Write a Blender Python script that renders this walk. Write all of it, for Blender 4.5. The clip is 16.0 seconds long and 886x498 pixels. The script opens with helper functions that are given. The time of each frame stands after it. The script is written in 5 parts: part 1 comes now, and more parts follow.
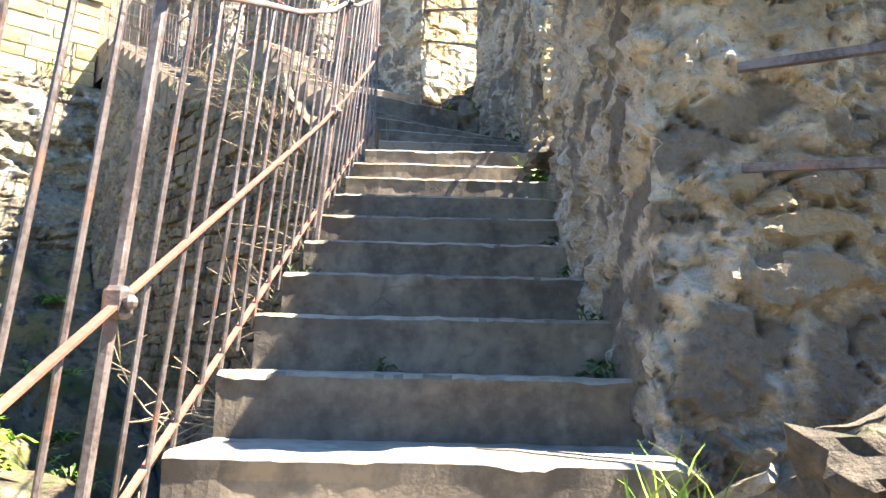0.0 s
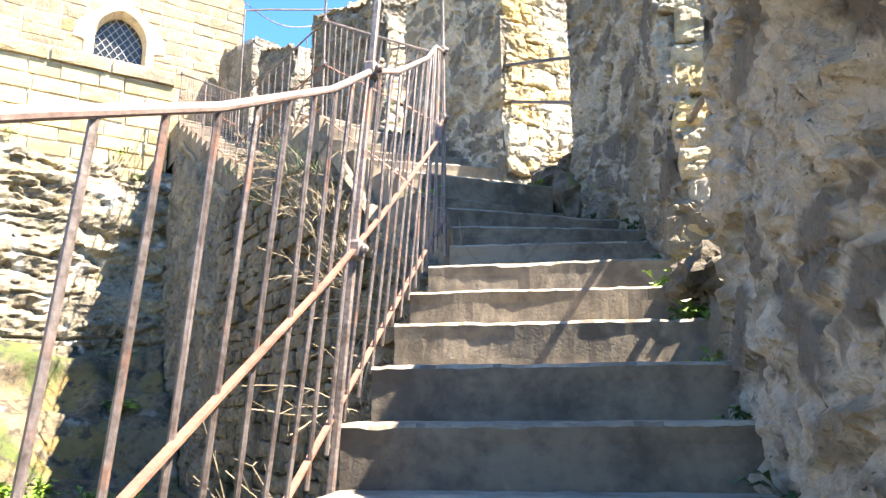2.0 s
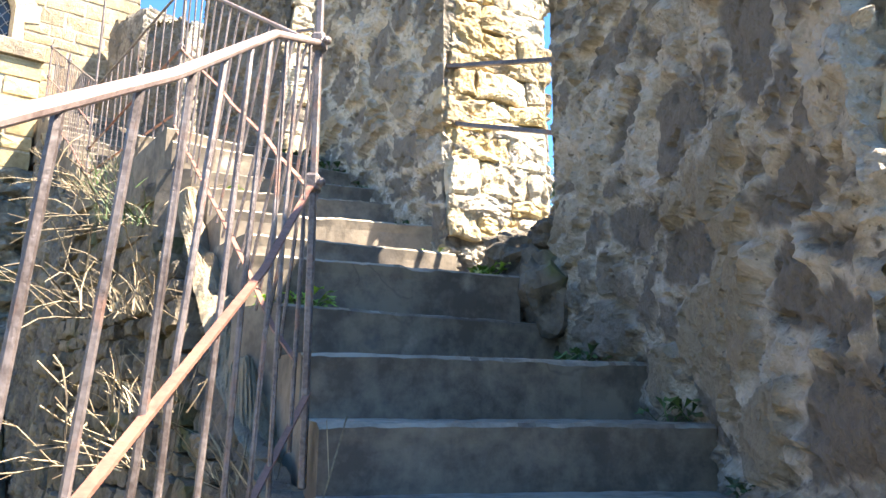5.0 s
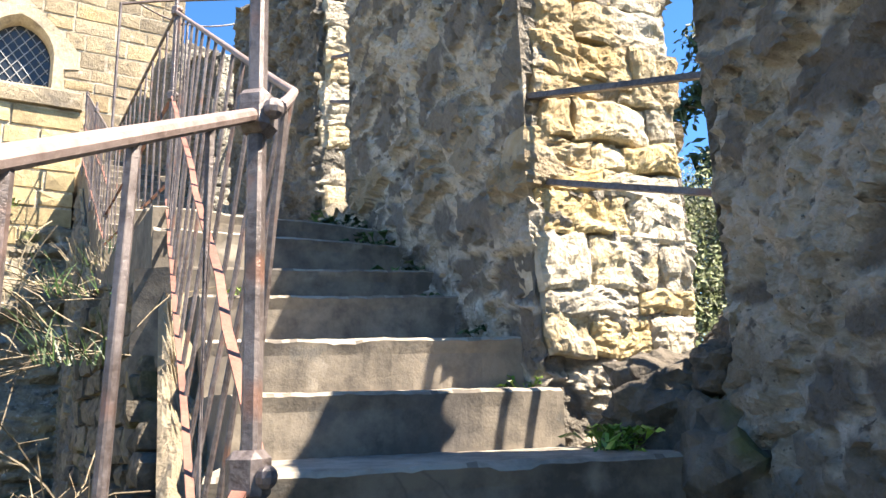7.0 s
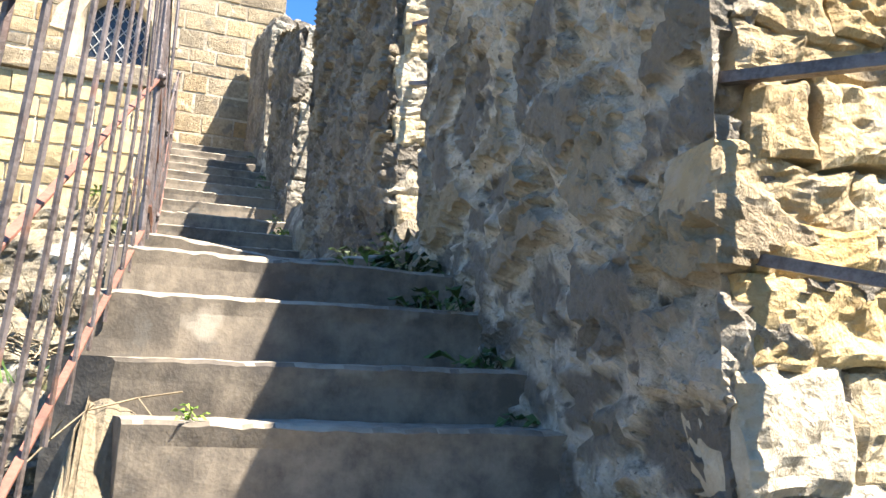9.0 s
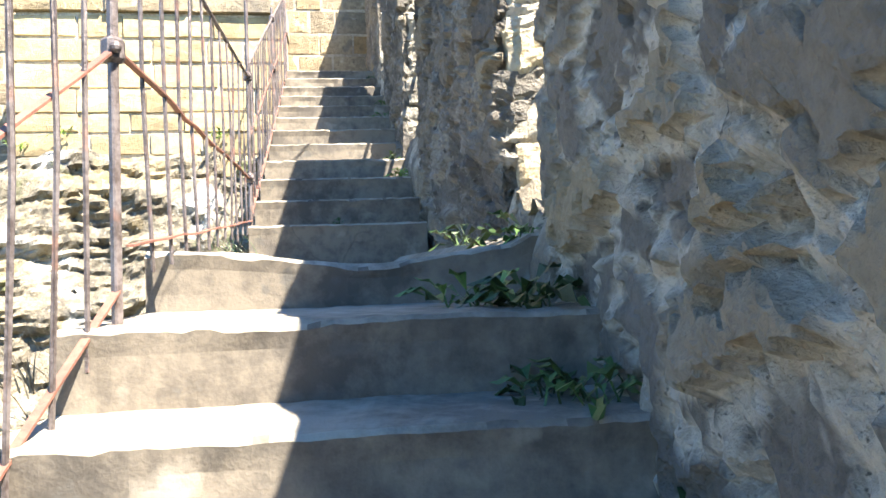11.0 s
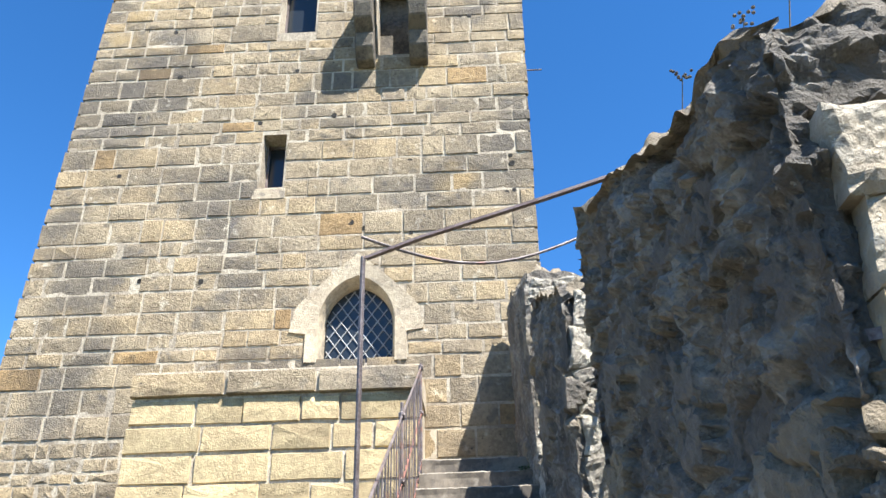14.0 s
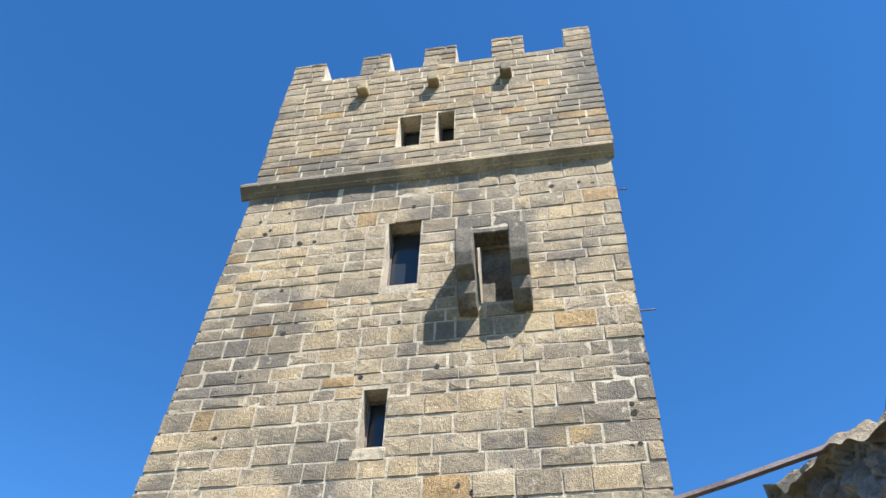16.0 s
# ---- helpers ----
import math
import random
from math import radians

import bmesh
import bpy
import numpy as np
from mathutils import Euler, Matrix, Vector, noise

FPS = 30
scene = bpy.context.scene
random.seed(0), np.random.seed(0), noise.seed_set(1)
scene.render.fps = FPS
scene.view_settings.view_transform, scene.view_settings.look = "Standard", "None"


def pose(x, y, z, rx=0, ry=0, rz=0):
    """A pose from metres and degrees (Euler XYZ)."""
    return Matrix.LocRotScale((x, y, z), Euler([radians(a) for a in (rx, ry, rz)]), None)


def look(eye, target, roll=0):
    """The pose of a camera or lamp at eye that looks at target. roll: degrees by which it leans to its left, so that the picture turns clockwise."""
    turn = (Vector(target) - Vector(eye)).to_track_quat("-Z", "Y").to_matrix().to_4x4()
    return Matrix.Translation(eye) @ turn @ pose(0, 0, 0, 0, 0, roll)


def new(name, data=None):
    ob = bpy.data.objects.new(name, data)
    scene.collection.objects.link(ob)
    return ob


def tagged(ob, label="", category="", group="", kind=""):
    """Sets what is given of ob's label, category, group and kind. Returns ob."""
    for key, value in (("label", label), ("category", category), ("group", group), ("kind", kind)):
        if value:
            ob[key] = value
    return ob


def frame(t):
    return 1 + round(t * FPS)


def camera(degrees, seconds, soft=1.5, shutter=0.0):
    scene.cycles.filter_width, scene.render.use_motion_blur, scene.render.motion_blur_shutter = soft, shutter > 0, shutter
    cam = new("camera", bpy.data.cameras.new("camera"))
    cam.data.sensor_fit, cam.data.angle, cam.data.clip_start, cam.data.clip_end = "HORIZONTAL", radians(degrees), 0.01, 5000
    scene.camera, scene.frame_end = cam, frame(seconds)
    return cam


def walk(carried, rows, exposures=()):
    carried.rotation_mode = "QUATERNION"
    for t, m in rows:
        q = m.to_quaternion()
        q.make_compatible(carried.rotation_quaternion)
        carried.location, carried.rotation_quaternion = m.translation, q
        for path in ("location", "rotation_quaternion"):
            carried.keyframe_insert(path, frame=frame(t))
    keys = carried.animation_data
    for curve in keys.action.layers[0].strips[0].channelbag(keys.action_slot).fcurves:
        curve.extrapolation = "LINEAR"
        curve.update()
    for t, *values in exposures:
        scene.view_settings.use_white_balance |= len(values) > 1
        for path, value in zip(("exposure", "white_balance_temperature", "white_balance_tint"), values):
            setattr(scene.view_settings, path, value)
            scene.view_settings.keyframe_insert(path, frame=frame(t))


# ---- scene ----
cam = camera(61.8, 16.0)
PATH = [
    (0, (0.136, -0.318, -0.332), (0.093, 1.656, -0.013), 1.3),
    (0.5, (0.191, 0.039, -0.166), (0.229, 1.992, 0.264), 0.7),
    (1, (0.183, 0.399, 0.001), (0.284, 2.353, 0.413), -1.3),
    (1.5, (0.166, 0.724, 0.195), (0.221, 2.676, 0.624), 0.4),
    (2, (0.094, 1.039, 0.39), (-0.203, 2.965, 0.838), -0.3),
    (2.5, (0.124, 1.356, 0.547), (-0.295, 3.268, 0.961), 2.2),
    (3, (0.093, 1.705, 0.749), (-0.269, 3.634, 1.133), 0.1),
    (3.5, (0.118, 2.017, 0.903), (-0.086, 3.962, 1.323), 0.5),
    (3.7, (0.11, 2.14, 0.964), (-0.065, 4.088, 1.382), -0.2),
    (5.8, (-0.085, 3.707, 1.887), (-0.224, 5.66, 2.296), 0.8),
    (6, (-0.101, 3.815, 1.951), (-0.313, 5.752, 2.398), 1.1),
    (6.5, (-0.079, 4.069, 2.059), (-0.299, 6.008, 2.5), 2.5),
    (7, (-0.153, 4.366, 2.238), (-0.498, 6.288, 2.672), -1.8),
    (7.5, (-0.177, 4.62, 2.358), (-0.581, 6.524, 2.819), 2.9),
    (8, (-0.206, 4.951, 2.494), (-0.597, 6.872, 2.891), 2.0),
    (8.2, (-0.256, 5.086, 2.552), (-0.694, 6.997, 2.949), 1.9),
    (10.3, (-0.378, 6.304, 3.139), (-1.291, 8.08, 3.253), -1.8),
    (10.5, (-0.413, 6.371, 3.16), (-1.359, 8.132, 3.217), -2.9),
    (11, (-0.609, 6.568, 3.322), (-1.664, 8.265, 3.401), -2.0),
    (11.5, (-0.784, 6.795, 3.43), (-1.911, 8.443, 3.538), 0.2),
    (11.7, (-0.868, 6.903, 3.52), (-2.03, 8.525, 3.671), -0.5),
    (12, (-0.996, 7.0, 3.649), (-2.202, 8.565, 3.96), -2.2),
    (12.4, (-1.127, 7.126, 3.802), (-2.365, 8.617, 4.297), -0.7),
    (12.5, (-1.157, 7.159, 3.821), (-2.403, 8.634, 4.344), 0.2),
    (13, (-1.294, 7.333, 4.003), (-2.546, 8.728, 4.702), -0.1),
    (13.5, (-1.462, 7.489, 4.204), (-2.67, 8.836, 5.056), -1.1),
    (14, (-1.599, 7.706, 4.356), (-2.787, 9.029, 5.272), -1.4),
    (14.5, (-1.819, 7.88, 4.513), (-3.017, 9.152, 5.486), -5.6),
    (15, (-1.967, 7.972, 4.7), (-3.114, 9.105, 5.884), -3.2),
    (15.5, (-2.086, 8.048, 4.866), (-3.191, 9.041, 6.205), -0.1),
    (16, (-2.081, 8.038, 4.845), (-3.168, 8.899, 6.286), 2.4),
]
EXPOSURES = [(0, 2.98, 7800, 13), (1, 3.12, 7850, 13), (2, 2.98, 7850, 13), (3.5, 2.92, 7850, 14), (6, 2.75, 7700, 14), (7, 2.22, 7500, 13), (8.2, 2.08, 7300, 12), (10.5, 2.68, 7200, 11), (11.5, 2.52, 7000, 10), (12, 2.15, 6850, 10), (12.5, 1.9, 6700, 10), (13, 1.8, 6500, 10), (14, 1.68, 6400, 10), (16, 1.48, 6400, 10)]
walk(cam, [(t, look(eye, target, roll)) for t, eye, target, roll in PATH], EXPOSURES)

# ---- world, sun ----
# directions of the tower front: D along it (to its right), N out of it
P0 = Vector((-7.1, 13.75, 0.0))
D = Vector((0.765, 0.644, 0.0)).normalized()
N = Vector((0.644, -0.765, 0.0)).normalized()
SUN_EL = radians(56)
to_sun = (D * 0.45 * math.sin(SUN_EL))
to_sun += N * math.sqrt(max(0.0, math.cos(SUN_EL) ** 2 - (0.45 * math.sin(SUN_EL)) ** 2))
to_sun.z = math.sin(SUN_EL)
to_sun.normalize()
world = bpy.data.worlds.new("sky")
scene.world = world
world.use_nodes = True
wn, wl = world.node_tree.nodes, world.node_tree.links
sky = wn.new("ShaderNodeTexSky")
sky.sky_type, sky.sun_disc = "NISHITA", False
sky.sun_elevation = SUN_EL
sky.sun_rotation = math.atan2(to_sun.x, to_sun.y)
sky.altitude = 1800
sky.air_density, sky.dust_density, sky.ozone_density = 1.0, 0.0, 6.0
deep = wn.new("ShaderNodeHueSaturation")
deep.inputs["Saturation"].default_value = 1.2
wl.new(sky.outputs[0], deep.inputs["Color"])
wl.new(deep.outputs[0], wn["Background"].inputs[0])
wn["Background"].inputs[1].default_value = 0.09
sun = new("sun", bpy.data.lights.new("sun", "SUN"))
sun.data.energy, sun.data.angle, sun.data.color = 5.0, radians(0.5), (1.0, 0.965, 0.90)
sun.matrix_world = look(to_sun * 50, (0, 0, 0))

# ---- materials ----


def mat(name, base, dark, rough=0.9, scale=6.0, bump=0.4, spots=None, metal=0.0, vary=0.12, fine=60.0, palette=None, stones=None, cracks=0.0):
    """A weathered surface: two colours mixed by two scales of noise, dark stains, fine relief."""
    m = bpy.data.materials.new(name)
    m.use_nodes = True
    nt = m.node_tree
    n, l = nt.nodes, nt.links
    b = n["Principled BSDF"]
    b.inputs["Roughness"].default_value = rough
    b.inputs["Metallic"].default_value = metal
    geo = n.new("ShaderNodeNewGeometry")
    inf = n.new("ShaderNodeObjectInfo")
    big = n.new("ShaderNodeTexNoise")
    big.inputs["Scale"].default_value, big.inputs["Detail"].default_value = scale * 0.25, 5
    small = n.new("ShaderNodeTexNoise")
    small.inputs["Scale"].default_value, small.inputs["Detail"].default_value = scale * 2, 8
    small.inputs["Roughness"].default_value = 0.7
    grain = n.new("ShaderNodeTexNoise")
    grain.inputs["Scale"].default_value, grain.inputs["Detail"].default_value = fine, 4
    for t in (big, small, grain):
        l.new(geo.outputs["Position"], t.inputs["Vector"])
    r1 = n.new("ShaderNodeValToRGB")
    r1.color_ramp.elements[0].position, r1.color_ramp.elements[1].position = 0.41, 0.58
    r1.color_ramp.elements[0].color, r1.color_ramp.elements[1].color = (*dark, 1), (*base, 1)
    add = n.new("ShaderNodeMath")
    add.operation = "MULTIPLY_ADD"
    add.inputs[1].default_value, add.inputs[2].default_value = 0.5, 0.0
    l.new(big.outputs["Fac"], add.inputs[0])
    add2 = n.new("ShaderNodeMath")
    add2.operation = "MULTIPLY_ADD"
    add2.inputs[1].default_value = 0.5
    l.new(small.outputs["Fac"], add2.inputs[0])
    l.new(add.outputs[0], add2.inputs[2])
    l.new(add2.outputs[0], r1.inputs[0])
    col = r1.outputs[0]
    for k, (tint, where, amount, size) in enumerate(spots or []):
        sp = n.new("ShaderNodeTexNoise")
        sp.inputs["Scale"].default_value, sp.inputs["Detail"].default_value = size, 6
        mp = n.new("ShaderNodeMapping")
        mp.inputs["Location"].default_value = (7.3 * k + 3, 1.7 * k, 4.1 * k)
        l.new(geo.outputs["Position"], mp.inputs[0])
        l.new(mp.outputs[0], sp.inputs["Vector"])
        rr = n.new("ShaderNodeValToRGB")
        rr.color_ramp.elements[0].position, rr.color_ramp.elements[1].position = where, where + 0.09
        rr.color_ramp.elements[0].color, rr.color_ramp.elements[1].color = (0, 0, 0, 1), (amount, amount, amount, 1)
        l.new(sp.outputs["Fac"], rr.inputs[0])
        mx = n.new("ShaderNodeMix")
        mx.data_type = "RGBA"
        l.new(rr.outputs[0], mx.inputs[0])
        l.new(col, mx.inputs[6])
        mx.inputs[7].default_value = (*tint, 1)
        col = mx.outputs[2]
    if cracks:
        wv = n.new("ShaderNodeMix")
        wv.data_type, wv.blend_type = "RGBA", "LINEAR_LIGHT"
        wv.inputs[0].default_value = 0.35
        l.new(geo.outputs["Position"], wv.inputs[6])
        l.new(big.outputs["Color"], wv.inputs[7])
        vo = n.new("ShaderNodeTexVoronoi")
        vo.feature = "DISTANCE_TO_EDGE"
        vo.inputs["Scale"].default_value = cracks
        l.new(wv.outputs[2], vo.inputs["Vector"])
        cr = n.new("ShaderNodeValToRGB")
        cr.color_ramp.elements[0].position, cr.color_ramp.elements[1].position = 0.002, 0.010
        cr.color_ramp.elements[0].color, cr.color_ramp.elements[1].color = (0.3, 0.3, 0.3, 1), (0, 0, 0, 1)
        l.new(vo.outputs["Distance"], cr.inputs[0])
        gate = n.new("ShaderNodeMath")
        gate.operation = "GREATER_THAN"
        gate.inputs[1].default_value = 0.57
        l.new(big.outputs["Fac"], gate.inputs[0])
        cm = n.new("ShaderNodeMath")
        cm.operation = "MULTIPLY"
        l.new(cr.outputs[0], cm.inputs[0])
        l.new(gate.outputs[0], cm.inputs[1])
        mc = n.new("ShaderNodeMix")
        mc.data_type = "RGBA"
        l.new(cm.outputs[0], mc.inputs[0])
        l.new(col, mc.inputs[6])
        mc.inputs[7].default_value = (0.03, 0.026, 0.022, 1)
        col = mc.outputs[2]
    if stones:
        at = n.new("ShaderNodeAttribute")
        at.attribute_name = "stone"
        sx = n.new("ShaderNodeSeparateXYZ")
        l.new(at.outputs["Vector"], sx.inputs[0])
        sr = n.new("ShaderNodeValToRGB")
        while len(sr.color_ramp.elements) < len(stones):
            sr.color_ramp.elements.new(0.5)
        for e, (pos, c) in zip(sr.color_ramp.elements, stones):
            e.position, e.color = pos, (*c, 1)
        l.new(sx.outputs[1], sr.inputs[0])
        ms = n.new("ShaderNodeMix")
        ms.data_type = "RGBA"
        cut = n.new("ShaderNodeMath")
        cut.operation = "MULTIPLY"
        cut.inputs[1].default_value = 0.85
        l.new(sx.outputs[0], cut.inputs[0])
        l.new(cut.outputs[0], ms.inputs[0])
        ml = n.new("ShaderNodeMix")
        ml.data_type, ml.blend_type = "RGBA", "MULTIPLY"
        ml.inputs[0].default_value = 1.0
        var = n.new("ShaderNodeMapRange")
        var.inputs[3].default_value, var.inputs[4].default_value = 0.55, 1.4
        l.new(small.outputs["Fac"], var.inputs[0])
        l.new(sr.outputs[0], ml.inputs[6])
        l.new(var.outputs[0], ml.inputs[7])
        l.new(col, ms.inputs[6])
        l.new(ml.outputs[2], ms.inputs[7])
        col = ms.outputs[2]
    if palette:
        both = n.new("ShaderNodeMath")
        l.new(inf.outputs["Random"], both.inputs[0])
        l.new(geo.outputs["Random Per Island"], both.inputs[1])
        fr = n.new("ShaderNodeMath")
        fr.operation = "FRACT"
        l.new(both.outputs[0], fr.inputs[0])
        pr = n.new("ShaderNodeValToRGB")
        pr.color_ramp.interpolation = "CONSTANT"
        while len(pr.color_ramp.elements) < len(palette):
            pr.color_ramp.elements.new(0.5)
        for e, (at, c) in zip(pr.color_ramp.elements, palette):
            e.position, e.color = at, (*c, 1)
        l.new(fr.outputs[0], pr.inputs[0])
        mp = n.new("ShaderNodeMix")
        mp.data_type, mp.blend_type = "RGBA", "MULTIPLY"
        mp.inputs[0].default_value = 1.0
        l.new(col, mp.inputs[6])
        l.new(pr.outputs[0], mp.inputs[7])
        col = mp.outputs[2]
    hsv = n.new("ShaderNodeHueSaturation")
    l.new(col, hsv.inputs["Color"])
    rnd = n.new("ShaderNodeMapRange")
    rnd.inputs[3].default_value, rnd.inputs[4].default_value = 1 - vary * 1.6, 1 + vary
    l.new(inf.outputs["Random"], rnd.inputs[0])
    isl = n.new("ShaderNodeMapRange")
    isl.inputs[3].default_value, isl.inputs[4].default_value = 1 - vary * 1.6, 1 + vary
    l.new(geo.outputs["Random Per Island"], isl.inputs[0])
    mul = n.new("ShaderNodeMath")
    mul.operation = "MULTIPLY"
    l.new(rnd.outputs[0], mul.inputs[0])
    l.new(isl.outputs[0], mul.inputs[1])
    l.new(mul.outputs[0], hsv.inputs["Value"])
    l.new(hsv.outputs[0], b.inputs["Base Color"])
    hs = n.new("ShaderNodeMath")
    hs.operation = "MULTIPLY_ADD"
    hs.inputs[1].default_value = 0.5
    l.new(grain.outputs["Fac"], hs.inputs[0])
    l.new(small.outputs["Fac"], hs.inputs[2])
    bp = n.new("ShaderNodeBump")
    bp.inputs["Strength"].default_value, bp.inputs["Distance"].default_value = bump, 0.03
    l.new(hs.outputs[0], bp.inputs["Height"])
    l.new(bp.outputs[0], b.inputs["Normal"])
    return m


STONES = [(0.0, (0.135, 0.118, 0.098)), (0.3, (0.21, 0.178, 0.135)), (0.55, (0.31, 0.25, 0.165)), (0.75, (0.165, 0.147, 0.122)), (0.9, (0.24, 0.205, 0.16)), (1.0, (0.37, 0.26, 0.125))]
RUBBLE = mat("rubble_wall", (0.64, 0.565, 0.46), (0.39, 0.335, 0.26), scale=16, bump=1.0, stones=STONES, fine=110,
             spots=[((0.36, 0.235, 0.10), 0.63, 0.5, 1.6), ((0.12, 0.106, 0.09), 0.59, 0.6, 2.0), ((0.70, 0.64, 0.55), 0.58, 0.65, 7.0), ((0.06, 0.052, 0.044), 0.61, 0.8, 17.0), ((0.62, 0.55, 0.45), 0.60, 0.75, 55.0), ((0.05, 0.043, 0.036), 0.64, 0.8, 70.0)])
# Weathered grey rubble; the shadow side of the upper piers is darkened in too.
RUBBLE_GREY = mat("weathered_shaded_rubble", (0.36, 0.32, 0.265), (0.17, 0.146, 0.118), scale=14, bump=1.0, stones=STONES, fine=110,
                  spots=[((0.075, 0.068, 0.06), 0.52, 0.75, 2.2), ((0.46, 0.43, 0.38), 0.60, 0.6, 8.0), ((0.05, 0.043, 0.036), 0.60, 0.8, 17.0), ((0.42, 0.38, 0.32), 0.62, 0.7, 50.0)])
ASHLAR = mat("tower_ashlar", (0.345, 0.28, 0.185), (0.205, 0.163, 0.11), scale=9, bump=0.9, vary=0.10, palette=[(0.0, (1.0, 0.98, 0.94)), (0.3, (1.06, 1.0, 0.88)), (0.5, (0.92, 0.92, 0.93)), (0.66, (1.06, 1.04, 1.0)), (0.86, (0.80, 0.80, 0.81)), (0.96, (1.05, 0.86, 0.6))],
             spots=[((0.095, 0.086, 0.076), 0.50, 0.72, 0.55), ((0.36, 0.255, 0.115), 0.62, 0.5, 0.9), ((0.11, 0.10, 0.09), 0.60, 0.6, 5.0), ((0.50, 0.45, 0.36), 0.64, 0.7, 6.0), ((0.05, 0.045, 0.04), 0.63, 0.8, 20.0)])
MORTAR = mat("pale_mortar", (0.56, 0.49, 0.375), (0.30, 0.25, 0.185), scale=12, bump=0.5)
TERRACE = mat("terrace_stone", (0.50, 0.395, 0.22), (0.34, 0.26, 0.145), scale=6, bump=0.6, vary=0.18)
# Risers and step sides: part of their shade is put into this dark colour.
CONCRETE = mat("shaded_step_concrete", (0.20, 0.168, 0.13), (0.085, 0.073, 0.06), scale=6, cracks=1.3, bump=0.15, vary=0.10, fine=110,
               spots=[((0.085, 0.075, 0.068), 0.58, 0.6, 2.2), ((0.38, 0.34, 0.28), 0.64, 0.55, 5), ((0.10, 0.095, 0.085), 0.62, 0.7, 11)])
# Treads: worn, and kept paler than the risers as the lit upward faces.
TREAD = mat("lit_worn_tread", (0.32, 0.285, 0.23), (0.165, 0.142, 0.112), scale=7, bump=0.2, vary=0.06, fine=120,
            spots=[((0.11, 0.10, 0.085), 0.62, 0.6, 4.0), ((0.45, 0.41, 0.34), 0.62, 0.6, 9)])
ROCK = mat("bedrock", (0.15, 0.118, 0.07), (0.055, 0.045, 0.032), scale=6, bump=1.0, fine=40,
           spots=[((0.17, 0.115, 0.03), 0.52, 0.6, 1.5), ((0.22, 0.21, 0.185), 0.60, 0.7, 2.8), ((0.045, 0.07, 0.014), 0.52, 0.85, 1.2), ((0.025, 0.023, 0.02), 0.56, 0.85, 5)])
LICHEN = mat("lichened_rock", (0.30, 0.255, 0.18), (0.13, 0.112, 0.085), scale=7, bump=1.0, fine=45,
             spots=[((0.40, 0.29, 0.12), 0.58, 0.6, 1.0), ((0.55, 0.54, 0.50), 0.57, 0.8, 1.7), ((0.055, 0.05, 0.044), 0.58, 0.8, 6.0), ((0.10, 0.13, 0.03), 0.62, 0.7, 2.2), ((0.5, 0.49, 0.45), 0.62, 0.7, 14)])
WALLDARK = mat("retaining_rubble", (0.22, 0.185, 0.14), (0.075, 0.062, 0.046), scale=9, bump=1.0, stones=STONES, fine=45,
               spots=[((0.04, 0.065, 0.016), 0.58, 0.75, 1.8), ((0.05, 0.043, 0.036), 0.58, 0.8, 5.0), ((0.34, 0.29, 0.22), 0.64, 0.6, 4.0)])
MOSSY = mat("mossy_stone", (0.17, 0.14, 0.105), (0.06, 0.052, 0.042), scale=5, bump=1.0, fine=45,
            spots=[((0.07, 0.10, 0.02), 0.58, 0.7, 2.5), ((0.33, 0.16, 0.06), 0.63, 0.6, 2.0), ((0.45, 0.41, 0.34), 0.63, 0.6, 4.0)])
ROUGH = mat("rough_sandstone", (0.66, 0.59, 0.46), (0.45, 0.375, 0.265), scale=8, bump=1.0, fine=50,
            palette=[(0.0, (1, 1, 1)), (0.35, (1.03, 0.96, 0.82)), (0.6, (0.88, 0.88, 0.9)), (0.8, (1.05, 0.90, 0.62)), (0.93, (0.8, 0.78, 0.76))],
            spots=[((0.56, 0.38, 0.15), 0.54, 0.65, 1.1), ((0.20, 0.18, 0.155), 0.61, 0.65, 4.0), ((0.66, 0.62, 0.54), 0.60, 0.6, 6), ((0.08, 0.068, 0.055), 0.64, 0.8, 19)])
GREYSTONE = mat("grey_sandstone", (0.46, 0.42, 0.34), (0.24, 0.212, 0.168), scale=8, bump=1.0, fine=50,
                spots=[((0.44, 0.34, 0.18), 0.60, 0.5, 1.6), ((0.10, 0.09, 0.08), 0.57, 0.7, 4.0), ((0.6, 0.57, 0.5), 0.62, 0.6, 7)])
PAINT = mat("salmon_paint", (0.27, 0.118, 0.085), (0.17, 0.075, 0.055), rough=0.6, scale=30, bump=0.2, spots=[((0.10, 0.06, 0.045), 0.62, 0.8, 18)])
RAILPAINT = mat("worn_rail_paint", (0.32, 0.245, 0.225), (0.21, 0.15, 0.135), rough=0.5, scale=30, bump=0.15, spots=[((0.11, 0.07, 0.06), 0.63, 0.8, 16)])
IRON = mat("painted_iron", (0.20, 0.17, 0.165), (0.085, 0.065, 0.06), rough=0.42, scale=40, bump=0.25, metal=0.25, spots=[((0.26, 0.13, 0.09), 0.58, 0.7, 9)])
DRAWN = mat("frame_stone", (0.52, 0.435, 0.31), (0.34, 0.28, 0.20), scale=8, bump=0.6, spots=[((0.16, 0.14, 0.12), 0.60, 0.6, 5)])
SOIL = mat("hillside", (0.12, 0.13, 0.05), (0.06, 0.05, 0.03), scale=1.0, bump=0.5)
LEAF = mat("leaf", (0.19, 0.215, 0.075), (0.10, 0.125, 0.04), rough=0.6, scale=20, bump=0.1, vary=0.35)
NEEDLE = mat("pine_needles", (0.05, 0.085, 0.03), (0.03, 0.05, 0.02), rough=0.6, scale=20, bump=0.1, vary=0.3)
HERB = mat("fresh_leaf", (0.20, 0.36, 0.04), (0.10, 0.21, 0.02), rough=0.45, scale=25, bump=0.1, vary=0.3)
